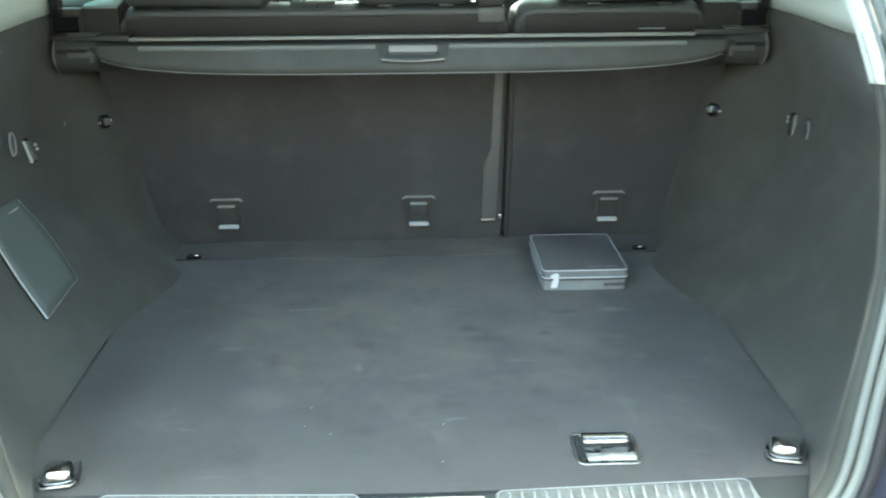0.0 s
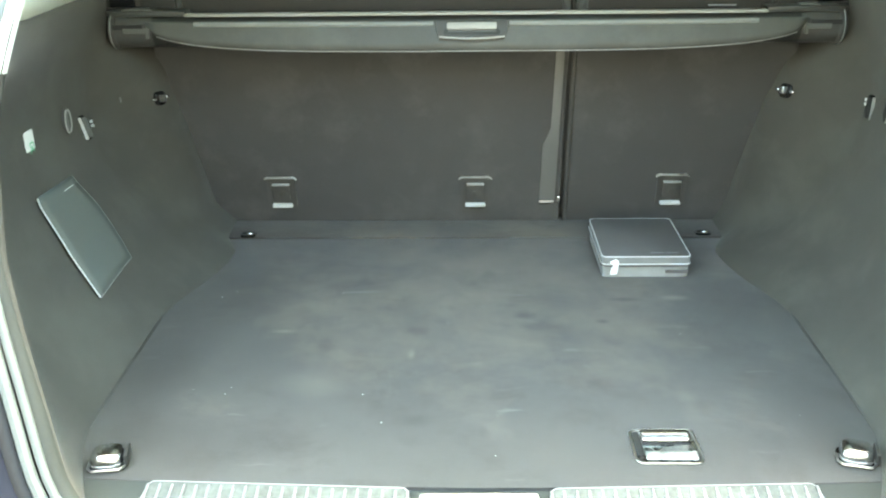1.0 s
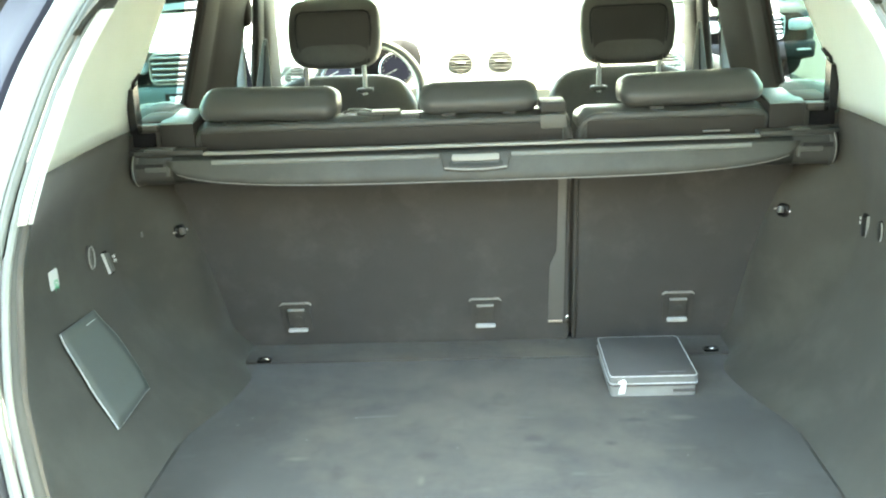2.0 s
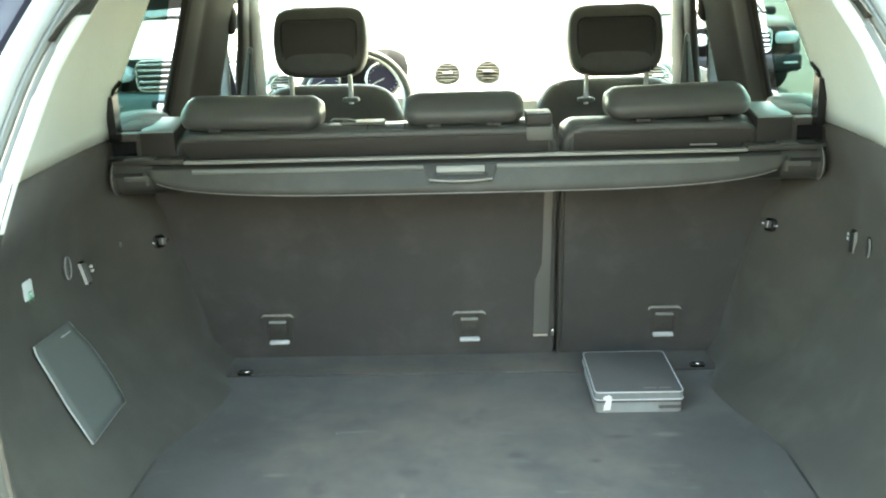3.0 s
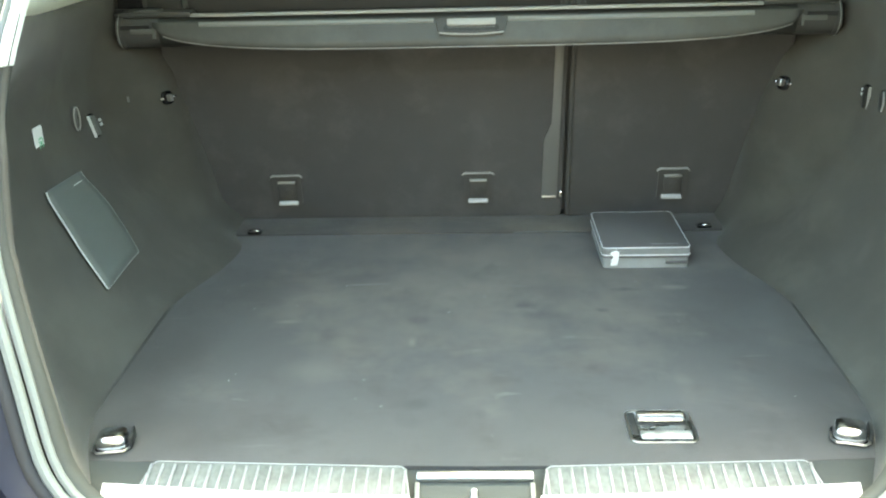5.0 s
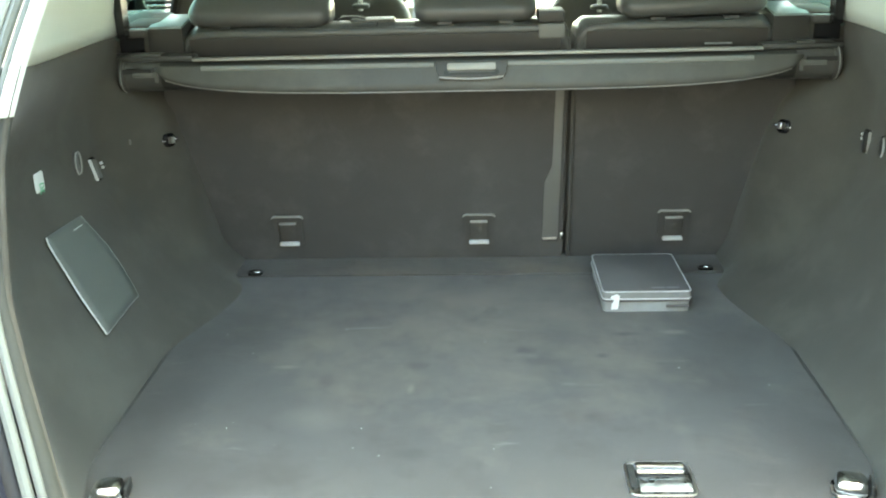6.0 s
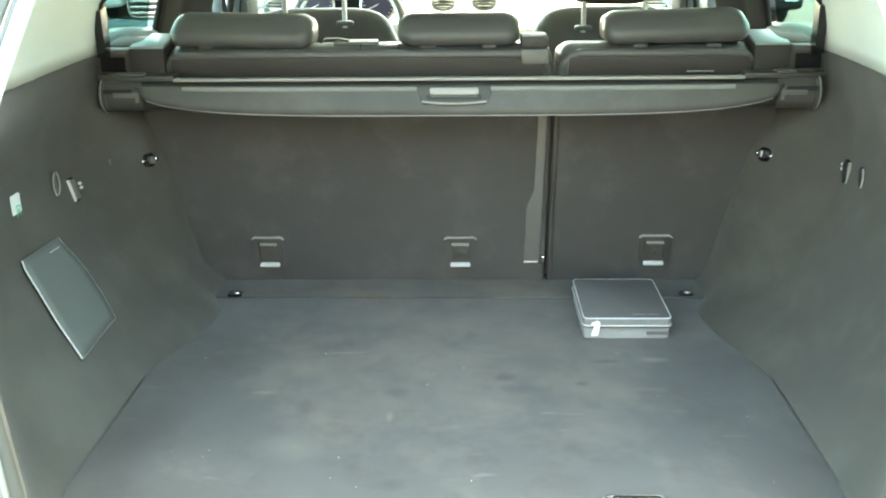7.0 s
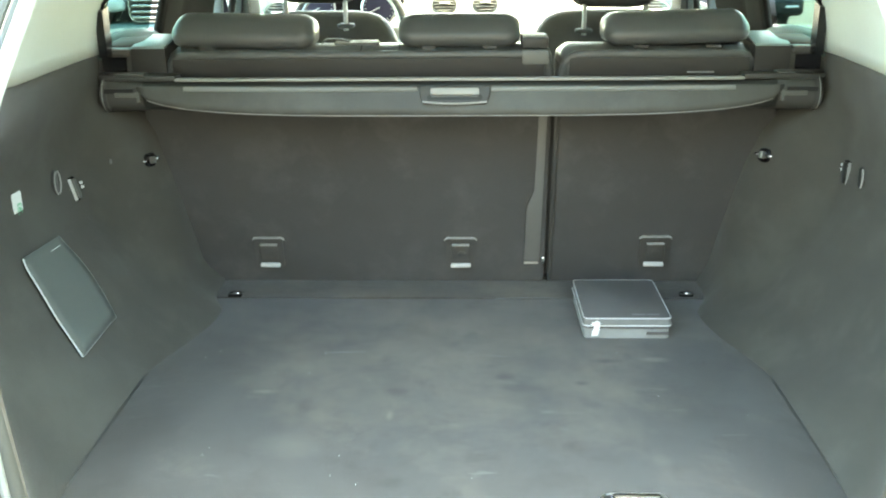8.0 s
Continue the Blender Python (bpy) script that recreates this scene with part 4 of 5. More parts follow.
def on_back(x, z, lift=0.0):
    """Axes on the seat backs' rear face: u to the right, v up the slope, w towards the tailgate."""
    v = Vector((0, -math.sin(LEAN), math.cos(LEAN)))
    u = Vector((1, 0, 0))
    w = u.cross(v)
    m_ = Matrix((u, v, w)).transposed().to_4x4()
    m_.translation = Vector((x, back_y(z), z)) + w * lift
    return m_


def loaf(x0, x1, section, r, n=5):
    """A yz section drawn along x, its ends drawn in by r to round them."""
    cy = sum(p[0] for p in section) / len(section)
    cz = sum(p[1] for p in section) / len(section)
    rows = []
    stations = [(x0 + r * (1 - math.cos(a)), math.sin(a)) for a in [math.pi / 2 * i / n for i in range(n + 1)]]
    stations += [(x1 - (x - x0), k) for x, k in stations[::-1]]
    bm_ = bmesh.new()
    for x, k in stations:
        t = r * (1 - k)
        row = []
        for y, z in section:
            d = Vector((y - cy, z - cz))
            d = d * max(0.0, 1 - t / max(d.length, 1e-6))
            row.append(bm_.verts.new((x, cy + d.x, cz + d.y)))
        rows.append(row)
    for a_, b_ in zip(rows, rows[1:]):
        for j in range(len(section)):
            bm_.faces.new((a_[j], a_[(j + 1) % len(section)], b_[(j + 1) % len(section)], b_[j]))
    bm_.faces.new(rows[0][::-1])
    bm_.faces.new(rows[-1])
    return bm_


TOP_SECTION = [(back_y(0.43) - 0.003, 0.43), (back_y(0.475) - 0.003, 0.475), (back_y(0.49) + 0.006, 0.490), (0.935, 0.499), (0.96, 0.504), (1.0, 0.503), (1.04, 0.494),
               (1.065, 0.475), (1.085, 0.43), (1.09, 0.38), (0.98, 0.38)]
LOWER_SECTION = [(back_y(0.003), 0.003), (back_y(0.15), 0.15), (back_y(0.30), 0.30), (back_y(0.474), 0.474), (1.03, 0.474), (1.09, 0.40), (1.12, 0.0)]


def tether(seat, x, z):
    """Child-seat anchor in the seat back: moulded surround, dark pocket, steel bar; pale lip and upper edge are painted
    highlights.
    """
    m_ = on_back(x, z)
    frame_ = part("anchor_frame", ring_of(rounded(0.060, 0.074, 0.008), rounded(0.041, 0.054, 0.004), m_, 0.004), ANCHOR_GREY, seat, "black plastic child-seat anchor")
    part("pocket", prism(rounded(0.042, 0.055, 0.004), m_, 0.0012), SEAT_PLASTIC, frame_)
    part("upper_edge", prism([(-0.034, 0.030), (-0.032, 0.0335), (-0.027, 0.037), (0.027, 0.037), (0.032, 0.0335), (0.034, 0.030), (0.027, 0.0350), (-0.027, 0.0350)], m_, 0.006, 0.0006), TRIM_EDGE, frame_)
    part("flap", prism(rounded(0.034, 0.034, 0.003), m_ @ Matrix.Translation((0, -0.001, 0.0014)), 0.0025, 0.001), ANCHOR_GREY, frame_)
    part("button", lathe([(0.008, 0), (0.008, 0.001), (0.006, 0.0018)], m_ @ Matrix.Translation((0.003, -0.003, 0.0038)), 14), SEAT_PLASTIC, frame_)
    part("bar", turned(box(-0.018, 0.018, -0.0015, 0.0015, 0.0, 0.008, 0.0007, 1), m_ @ Matrix.Translation((0, 0.020, 0.001))), TRIM_EDGE, frame_, "pale upper bar")
    part("lip", turned(box(-0.021, 0.021, -0.003, 0.003, 0.0, 0.012, 0.002), m_ @ Matrix.Translation((0, -0.029, 0))), CASE_PIPING, frame_, "lower lip with its highlight painted pale")


def low_pad(x0, x1, h, m_):
    """A low cushion: its crown slopes forward from a crease, its lower back face stands nearly upright."""
    k = h / 0.062
    outline = [(-0.036, 0.000), (-0.049, 0.003), (-0.055, 0.009), (-0.0585, 0.017), (-0.0590, 0.024), (-0.0565, 0.031), (-0.049, 0.040), (-0.036, 0.051), (-0.022, 0.058),
               (-0.004, 0.062), (0.018, 0.062), (0.038, 0.056), (0.050, 0.044), (0.053, 0.028), (0.050, 0.010), (0.036, 0.000)]
    return turned(loaf(x0, x1, [(y, z * k) for y, z in outline], 0.030, 10), m_)


def rest(seat, x0, x1, z0, z1, y, tilt=0.0):
    """A low padded head restraint with a seam and two bright collars."""
    w, h = x1 - x0, z1 - z0
    m_ = Matrix.Translation(((x0 + x1) / 2, y, z0)) @ Matrix.Rotation(tilt, 4, "Y")
    head = part("headrest", low_pad(-w / 2, w / 2, h, m_), LEATHER, seat, "low black leather headrest")
    for u in (-0.25, 0.25):
        part("collar", box((x0 + x1) / 2 + u * w - 0.014, (x0 + x1) / 2 + u * w + 0.014, y - 0.050, y - 0.012, 0.497, 0.504, 0.002), CAP_GREY, head, "grey post collar")


def seat_back(x0, x1, label, name="rear_seat"):
    seat = thing(name, ((x0 + x1) / 2, 1.06, 0.002), label, "rear seat", "rear seat backs")
    part("backrest", loaf(x0 if x0 > 0 else -0.606, x1 if x1 < 0.3 else 0.606, LOWER_SECTION, 0.008), SEAT_CARPET, seat, "dark brown-grey carpeted back")
    part("top_bolster", loaf(x0 + 0.001, x1 - 0.001, TOP_SECTION, 0.026, 8), LEATHER, seat, "black leather top edge")
    ry, rz = back_y(0.49) + 0.006, 0.4905
    panel = [(back_y(0.428) - 0.0055, 0.428), (back_y(0.474) - 0.0055, 0.474), (back_y(0.485) - 0.002, 0.4845), (back_y(0.485) + 0.006, 0.4845), (back_y(0.428) + 0.002, 0.428)]
    part("dark_back_strip", prism(panel, Matrix(((0, 0, 1, x0 + 0.018), (1, 0, 0, 0), (0, 1, 0, 0), (0, 0, 0, 1))), x1 - x0 - 0.036), BACK_DARK, seat, "darker brown-black strip over the bolster's back face")
    turn = [math.pi / 2 * i / 6 for i in range(7)]
    arc = [(x0 + 0.042 - 0.036 * math.cos(a), ry + 0.010 * (1 - math.sin(a)), rz - 0.036 + 0.036 * math.sin(a)) for a in turn]
    arc += [(x1 - (x - x0), y, z) for x, y, z in arc[::-1]]
    part("top_roll", tube([(x0 + 0.006, ry + 0.012, rz - 0.075)] + arc + [(x1 - 0.006, ry + 0.012, rz - 0.075)], 0.0085, 12), LEATHER, seat, "padded leather roll")
    return seat


wide = seat_back(-0.552, 0.179, "wide rear seat back, dark carpet behind and black leather on top")
narrow = seat_back(0.190, 0.556, "narrow rear seat back, dark carpet behind and black leather on top")
for x in (-0.397, 0.004):
    tether(wide, x, 0.072)
tether(narrow, 0.405, 0.076)
rest(wide, -0.545, -0.272, 0.498, 0.560, 0.985, 0.02)
rest(wide, -0.112, 0.118, 0.500, 0.559, 0.985)
rest(narrow, 0.275, 0.546, 0.503, 0.562, 0.985, -0.02)
# plastic guide for the seat belt along the gap
m = on_back(0.0, 0.0, 0.001)
k = 1 / math.cos(LEAN)
part("belt_guide", prism([(0.136, 0.052 * k), (0.168, 0.052 * k), (0.1715, 0.40 * k), (0.155, 0.40 * k), (0.153, 0.215 * k), (0.138, 0.180 * k)], m, 0.003, 0.001), GUIDE_GREY, wide, "grey plastic guide strip")
part("guide_edge", box(0.136, 0.166, back_y(0.05) - 0.007, back_y(0.05) - 0.002, 0.046, 0.051, 0.001), STEEL, wide, "bright lower edge")
part("latch_pin", pillow(0.008, 0.008, 0.016, Matrix.Translation((0.176, back_y(0.05) - 0.002, 0.054))), CHROME, wide, "small bright latch pin")
# added filler: keeps the gap between the seats as dark as its shade
part("gap_filler", prism([(back_y(0.01) + 0.02, 0.01), (back_y(0.42) + 0.02, 0.42), (1.02, 0.42), (1.08, 0.01)], Matrix(((0, 0, 1, 0.1795), (1, 0, 0, 0), (0, 1, 0, 0), (0, 0, 0, 1))), 0.010), SEAT_PLASTIC, wide, "added dark filler that keeps the gap between the seats in shade")
part("edge_bead", tube([(0.190, back_y(z) - 0.002, z) for z in (0.006, 0.1, 0.2, 0.3, 0.42)], 0.0045, 8), ANCHOR_GREY, narrow)
outlet = part("belt_outlet", box(0.119, 0.170, 0.903, 0.975, 0.472, 0.500, 0.005), PALE_PLASTIC, wide, "grey plastic belt outlet")
part("cap", box(0.120, 0.169, 0.910, 0.990, 0.5005, 0.522, 0.004), PLASTIC, outlet, "black cap with a bright edge")
part("bright_edge", tube([(0.122, 0.915, 0.522), (0.166, 0.915, 0.522), (0.167, 0.912, 0.500)], 0.0012, 6), PIPING, outlet)
lever = part("release_handle", box(-0.235, -0.150, 0.955, 0.985, 0.503, 0.509, 0.002), PALE_PLASTIC, wide, "flat grey release handle")
part("grip", tube([(-0.262, 0.97, 0.506), (-0.250, 0.968, 0.514), (-0.222, 0.966, 0.514), (-0.198, 0.965, 0.509)], 0.0026, 6), CHROME, lever, "bright grip")
part("tag", box(-0.205, -0.152, 0.950, 0.975, 0.509, 0.512, 0.001), WHITE, lever, "white tag")
for x in (-0.182, -0.110):
    part("top_seam", tube([(x, back_y(0.475) + 0.001, 0.478), (x, back_y(0.49) + 0.006, 0.4915), (x, 0.937, 0.500), (x, 0.96, 0.5045)], 0.0012, 5), BLACK_RUBBER, wide)
part("rail_strip", box(0.425, 0.475, back_y(0.458) - 0.0085, back_y(0.458) + 0.002, 0.456, 0.459, 0.001), PIPING, narrow, "thin pale rail")
for x0, x1, seat in ((-0.55, 0.168, wide), (0.194, 0.554, narrow)):
    part("cushion", box(x0, x1, 1.13, 1.62, -0.14, 0.06, 0.04, 3), LEATHER, seat, "black leather cushion")

# ---- roller cover ----
cover = thing("luggage_cover", (0, 0.885, 0.39), "rolled-up grey roller cover across the boot behind the seats", "luggage cover")
CY, CZ, CR = 0.886, 0.424, 0.030
part("cassette", turned(lathe([(CR, 0), (CR, 1.18)], Matrix.Identity(4), 24), Matrix.Translation((-0.59, CY, CZ)) @ Matrix.Rotation(radians(90), 4, "Y")), PLASTIC, cover)
for s in (-1, 1):
    cap_ = part("end_cap", turned(lathe([(CR * 0.93, 0), (CR * 1.03, 0.004), (CR * 1.03, 0.068), (CR * 1.10, 0.070), (CR * 1.10, 0.080), (CR * 0.9, 0.084)], Matrix.Identity(4), 28),
                Matrix.Translation((s * 0.578, CY, CZ)) @ Matrix.Rotation(radians(90 * s), 4, "Y")), CAP_GREY, cover, "black plastic end cap")
    part("rim", tube([(s * 0.655, CY + CR * 1.11 * math.cos(a), CZ + CR * 1.11 * math.sin(a)) for a in [2 * math.pi * i / 28 for i in range(28)]], 0.0010, 5, True), PIPING, cap_, "thin bright rim")
    part("slot", box(min(s * 0.596, s * 0.650), max(s * 0.596, s * 0.650), CY - CR * 1.09, CY - CR * 0.7, CZ + 0.006, CZ + 0.0145, 0.0), BLACK_RUBBER, cap_, "dark slot")
    part("slider", box(min(s * 0.585, s * 0.632), max(s * 0.585, s * 0.632), CY - CR * 1.14, CY - CR * 0.8, CZ - 0.001, CZ + 0.008, 0.002), PALE_PLASTIC, cap_, "grey slider")
    part("hook", prism([(0, -0.012), (0.005, -0.012), (0.006, 0.004), (0.014, 0.014), (0.010, 0.017), (0.0, 0.006)], Matrix(((-s, 0, 0, s * 0.590), (0, 0, 1, CY - CR * 1.2), (0, 1, 0, CZ + 0.002), (0, 0, 0, 1))), 0.008),
         PALE_PLASTIC, cap_, "grey hook")
    part("upper_rail", box(min(s * 0.52, s * 0.655), max(s * 0.52, s * 0.655), CY - 0.020, CY + 0.02, CZ + 0.026, CZ + 0.036, 0.003), CAP_GREY, cover, "dark rail end")
    # pale strip added as the highlight on top of the rail end
    part("rail_glint", box(min(s * 0.578, s * (0.634 if s < 0 else 0.612)), max(s * 0.578, s * (0.634 if s < 0 else 0.612)), CY - 0.021, CY + 0.008, CZ + 0.0365, CZ + 0.0400, 0.0015), PALE_PLASTIC, cover, "pale strip painting the highlight on the rail end")
# rail is coloured pale to hold its specular line
part("top_rail", box(-0.52, 0.52, CY - 0.026, CY - 0.008, CZ + 0.026, CZ + 0.0315, 0.002), TRIM_EDGE, cover, "upper rail with its highlight put into a pale colour")


def board_edge(x):
    """How far the board hangs below the slot at x, from 0 to 1."""
    return max(0.0, 1 - abs(x / 0.588) ** 4) ** 0.45


def board_point(x, t, lift=0.0):
    drop = 0.006 + 0.044 * board_edge(x)
    return Vector((x, CY - CR - 0.003 - 0.022 * t * board_edge(x) - lift, CZ + 0.019 - drop * t))


cols = [-0.588 + 1.176 * i / 60 for i in range(61)]
flap = part("board", sheet([[board_point(x, t) for x in cols] for t in (0, 0.12, 0.25, 0.5, 0.75, 1.0)]), VINYL, cover, "grey vinyl pull-out board")
s_ = flap.modifiers.new("thickness", "SOLIDIFY")
s_.thickness, s_.offset = 0.004, -1
part("lower_hem", tube([board_point(x, 1.02) for x in cols[1:-1]], 0.0013, 6), PIPING, flap, "pale lower hem")
for x0, x1 in ((-0.50, -0.072), (0.062, 0.50)):
    part("fold_line", tube([board_point(x0 + (x1 - x0) * i / 12, 0.11, 0.0035) for i in range(13)], 0.0050, 8, False, 0.9), FOLD_GREY, flap, "pale fold along the slot")
hm = Matrix.Translation((-0.004, CY - CR - 0.0165, CZ + 0.003)) @ Matrix.Rotation(radians(64), 4, "X")
hold = part("handle", prism([(-0.056, -0.016), (0.056, -0.016), (0.063, 0.0), (0.063, 0.017), (-0.063, 0.017), (-0.063, 0.0)], hm, 0.004, 0.0015), CAP_GREY, cover, "dark grey pull handle")
part("hollow", prism(rounded(0.100, 0.010, 0.004), hm @ Matrix.Translation((0, -0.005, 0.004)), 0.0015), PLASTIC, hold, "dark hollow")
part("grip", turned(box(-0.044, 0.044, -0.001, 0.0125, 0.003, 0.010, 0.003), hm), TRIM_EDGE, hold, "paler grip")
part("grip_edge", tube([hm @ Vector((u, -0.0032, 0.006)) for u in (-0.042, 0.0, 0.042)], 0.0012, 6), PALE_PLASTIC, hold)
part("lower_edge", tube([hm @ Vector((u, -0.0165 + 0.0035 * (abs(u) / 0.058) ** 2, 0.005)) for u in [-0.058 + 0.116 * i / 14 for i in range(15)]], 0.0019, 6), TRIM_EDGE, hold, "pale lower edge")

# boxes beside the seats that hold the cover
for s in (-1, 1):
    side_box = thing("belt_shelf", (s * 0.612, 0.96, 0.39), "black plastic shelf beside the seat with a pale lid", "shelf", "side shelves")
    part("body", box(*sorted((s * 0.553, s * 0.690)), 0.912, 1.08, 0.415, 0.500, 0.006, 3), SEAT_PLASTIC, side_box)
    # the inner half stands proud as a block with a sloping face
    block = [(0.905, 0.430), (0.9035, 0.498), (0.907, 0.5045), (1.0, 0.512), (1.03, 0.512), (1.03, 0.430)]
    part("block", prism(block, Matrix(((0, 0, s, s * 0.546), (1, 0, 0, 0), (0, 1, 0, 0), (0, 0, 0, 1))), 0.066, 0.003), BACK_DARK, side_box, "dark grey block")
    lid = [(0.547, 0.9065), (0.609, 0.9065), (0.612, 0.930), (0.600, 0.955), (0.604, 1.025), (0.556, 1.025)]
    part("lid", prism([(s * u, v) for u, v in (lid if s > 0 else lid[::-1])], Matrix.Translation((0, 0, 0.4215)) @ Matrix(((1, 0, 0, 0), (0, 1, 0, 0), (0, 0.092, 1, 0), (0, 0, 0, 1))), 0.004, 0.001), LID_GREY, side_box, "pale padded lid")
    part("latch", box(*sorted((s * 0.614, s * 0.688)), 0.902, 0.945, 0.490, 0.504, 0.005, 3), SEAT_PLASTIC, side_box, "black latch")
    part("bright_edge", tube([(s * 0.688, 0.908, 0.498), (s * 0.684, 0.9025, 0.5035), (s * 0.640, 0.902, 0.5045), (s * 0.614, 0.9025, 0.5045)], 0.0012, 6), TRIM_EDGE, side_box, "pale bright front edge")
    part("pocket", box(*sorted((s * 0.622, s * 0.668)), 0.9075, 0.914, 0.462, 0.489, 0.0), SHINY_BLACK, side_box, "dark glossy pocket")
    part("pocket_lip", box(*sorted((s * 0.618, s * 0.676)), 0.903, 0.914, 0.4585, 0.4615, 0.001), ANCHOR_GREY, side_box, "paler lip")
    part("latch_step", box(*sorted((s * 0.614, s * 0.690)), 0.904, 0.918, 0.446, 0.456, 0.003), CAP_GREY, side_box)
    part("wood_strip", turned(box(*sorted((s * 0.616, s * 0.676)), -0.055, 0.045, -0.003, 0.003, 0.002), Matrix.Translation((0, 1.0, 0.506)) @ Matrix.Rotation(0.06, 4, "X")), BROWN_WOOD, side_box, "dark wood inlay")


# ---- cabin ahead ----
def shaped_head(h, m_, w, d, power):
    """A padded block, widest below its middle and narrower towards its foot and crown."""
    bm_ = pillow(w, d, h, Matrix.Identity(4), power, 48, 24)
    for v_ in bm_.verts:
        t = v_.co.z / (h / 2)
        v_.co.x *= 1 - (0.17 * t * t if t < 0 else 0.07 * t * t)
        v_.co.y += 0.012 * t
    return turned(bm_, m_)


def front_seat(x, top, head_low, label):
    seat = thing("front_seat", (x, 2.1, -0.3), label, "front seat", "front seats")
    m_ = Matrix.Translation((x, 2.10, 0.12)) @ Matrix.Rotation(radians(-14), 4, "X")
    part("backrest", pillow(0.48, 0.17, 0.70, m_, 5.0, 36, 20), FRONT_LEATHER, seat)
    part("cushion", pillow(0.50, 0.52, 0.20, Matrix.Translation((x, 2.38, -0.2)), 4.5, 28, 14), FRONT_LEATHER, seat)
    h = top - head_low
    hm_ = Matrix.Translation((x, 2.05, head_low + h / 2)) @ Matrix.Rotation(radians(-8), 4, "X")
    head = part("headrest", shaped_head(h, hm_, 0.284, 0.105, 5.6), FRONT_LEATHER, seat, "tall black leather headrest")
    arch = [(-0.100, -0.46 * h), (-0.110, 0.0), (-0.109, 0.19 * h), (-0.103, 0.255 * h), (-0.090, 0.285 * h), (0.090, 0.285 * h), (0.103, 0.255 * h), (0.109, 0.19 * h), (0.110, 0.0), (0.100, -0.46 * h)]
    sm = hm_ @ Matrix(((1, 0, 0, 0), (0, 0, -1, -0.0505), (0, 1, 0, 0), (0, 0, 0, 1)))
    part("back_shell", prism(arch, sm, 0.006, 0.004), SHELL_GREY, head, "smooth dark grey back shell")
    part("groove", tube([sm @ Vector((u * 1.03, v + 0.003, 0.001)) for u, v in arch], 0.0034, 6), BLACK_RUBBER, head)
    part("crease", tube([sm @ Vector((-0.07 + 0.14 * i / 8, -0.36 * h - 0.006 * math.sin(math.pi * i / 8), 0.006)) for i in range(9)], 0.0025, 6), BLACK_RUBBER, head)
    for u in (-0.088, 0.088):
        # chrome post, its windscreen reflection put into the pale colour
        part("post", tube([(x + u, 1.990, head_low - 0.075), (x + u, 1.990, head_low + 0.008), (x + u, 2.020, head_low + 0.022)], 0.0070, 10), WHITE_STEEL, seat, "chrome headrest post")
        part("collar", pillow(0.052, 0.03, 0.016, Matrix.Translation((x + u, 1.995, head_low - 0.062)), 3), PALE_PLASTIC, seat, "grey post collar")


front_seat(-0.434, 0.706, 0.498, "black leather front seat behind the steering wheel")
front_seat(0.444, 0.690, 0.480, "black leather front passenger seat")
arm = thing("centre_armrest", (-0.005, 2.3, -0.2), "black leather armrest between the front seats", "armrest")
part("box", box(-0.12, 0.13, 2.13, 2.42, -0.2, 0.38, 0.02), PLASTIC, arm)
part("lid", pillow(0.255, 0.30, 0.045, Matrix.Translation((0.005, 2.27, 0.400)), 5, 28, 10), LEATHER, arm)

dash = thing("dashboard", (0, 2.9, -0.3), "pale beige dashboard under the bright windscreen", "dashboard")
section = [(2.66, 0.12), (2.66, 0.34), (2.685, 0.365), (2.83, 0.482), (2.87, 0.497), (3.05, 0.50), (3.30, 0.47), (3.34, 0.42), (3.34, 0.12)]
part("body", prism(section, Matrix(((0, 0, 1, -0.72), (1, 0, 0, 0), (0, 1, 0, 0), (0, 0, 0, 1))), 1.44, 0.0), DASH_BEIGE, dash)


def vent(x, y, z, r):
    """A round air outlet in the dashboard's sloping face."""
    m_ = Matrix.Translation((x, y, z)) @ Matrix.Rotation(radians(52), 4, "X")
    v_ = part("air_vent", lathe([(r * 1.16, 0), (r * 1.16, 0.008), (r * 1.02, 0.012), (r, 0.002)], m_, 28), PALE_PLASTIC, dash, "round air vent")
    part("core", lathe([(r * 0.98, 0.003), (r * 0.98, 0.004)], m_, 24), BLACK_RUBBER, v_)
    for i in range(6):
        v = r * (-0.75 + 0.3 * i)
        w = math.sqrt(max(1e-6, (r * 0.96) ** 2 - v * v))
        part("slat", turned(box(-w, w, v - r * 0.045, v + r * 0.045, 0.004, 0.012), m_), PALE_PLASTIC, v_, smooth=False)
    part("knob", turned(box(-r * 0.45, r * 0.45, -r * 0.15, -r * 0.02, 0.010, 0.017, 0.002), m_), STEEL, v_, "bright thumb knob")


vent(-0.076, 2.765, 0.434, 0.042)
vent(0.076, 2.765, 0.436, 0.042)
vent(-0.70, 2.74, 0.405, 0.042)
vent(0.705, 2.74, 0.405, 0.042)
hood = part("cluster_hood", loaf(-0.62, -0.225, [(2.70, 0.36), (2.71, 0.45), (2.75, 0.505), (2.84, 0.53), (2.95, 0.515), (3.0, 0.44), (2.9, 0.36)], 0.085, 9), HOOD_BLACK, dash, "black instrument hood")
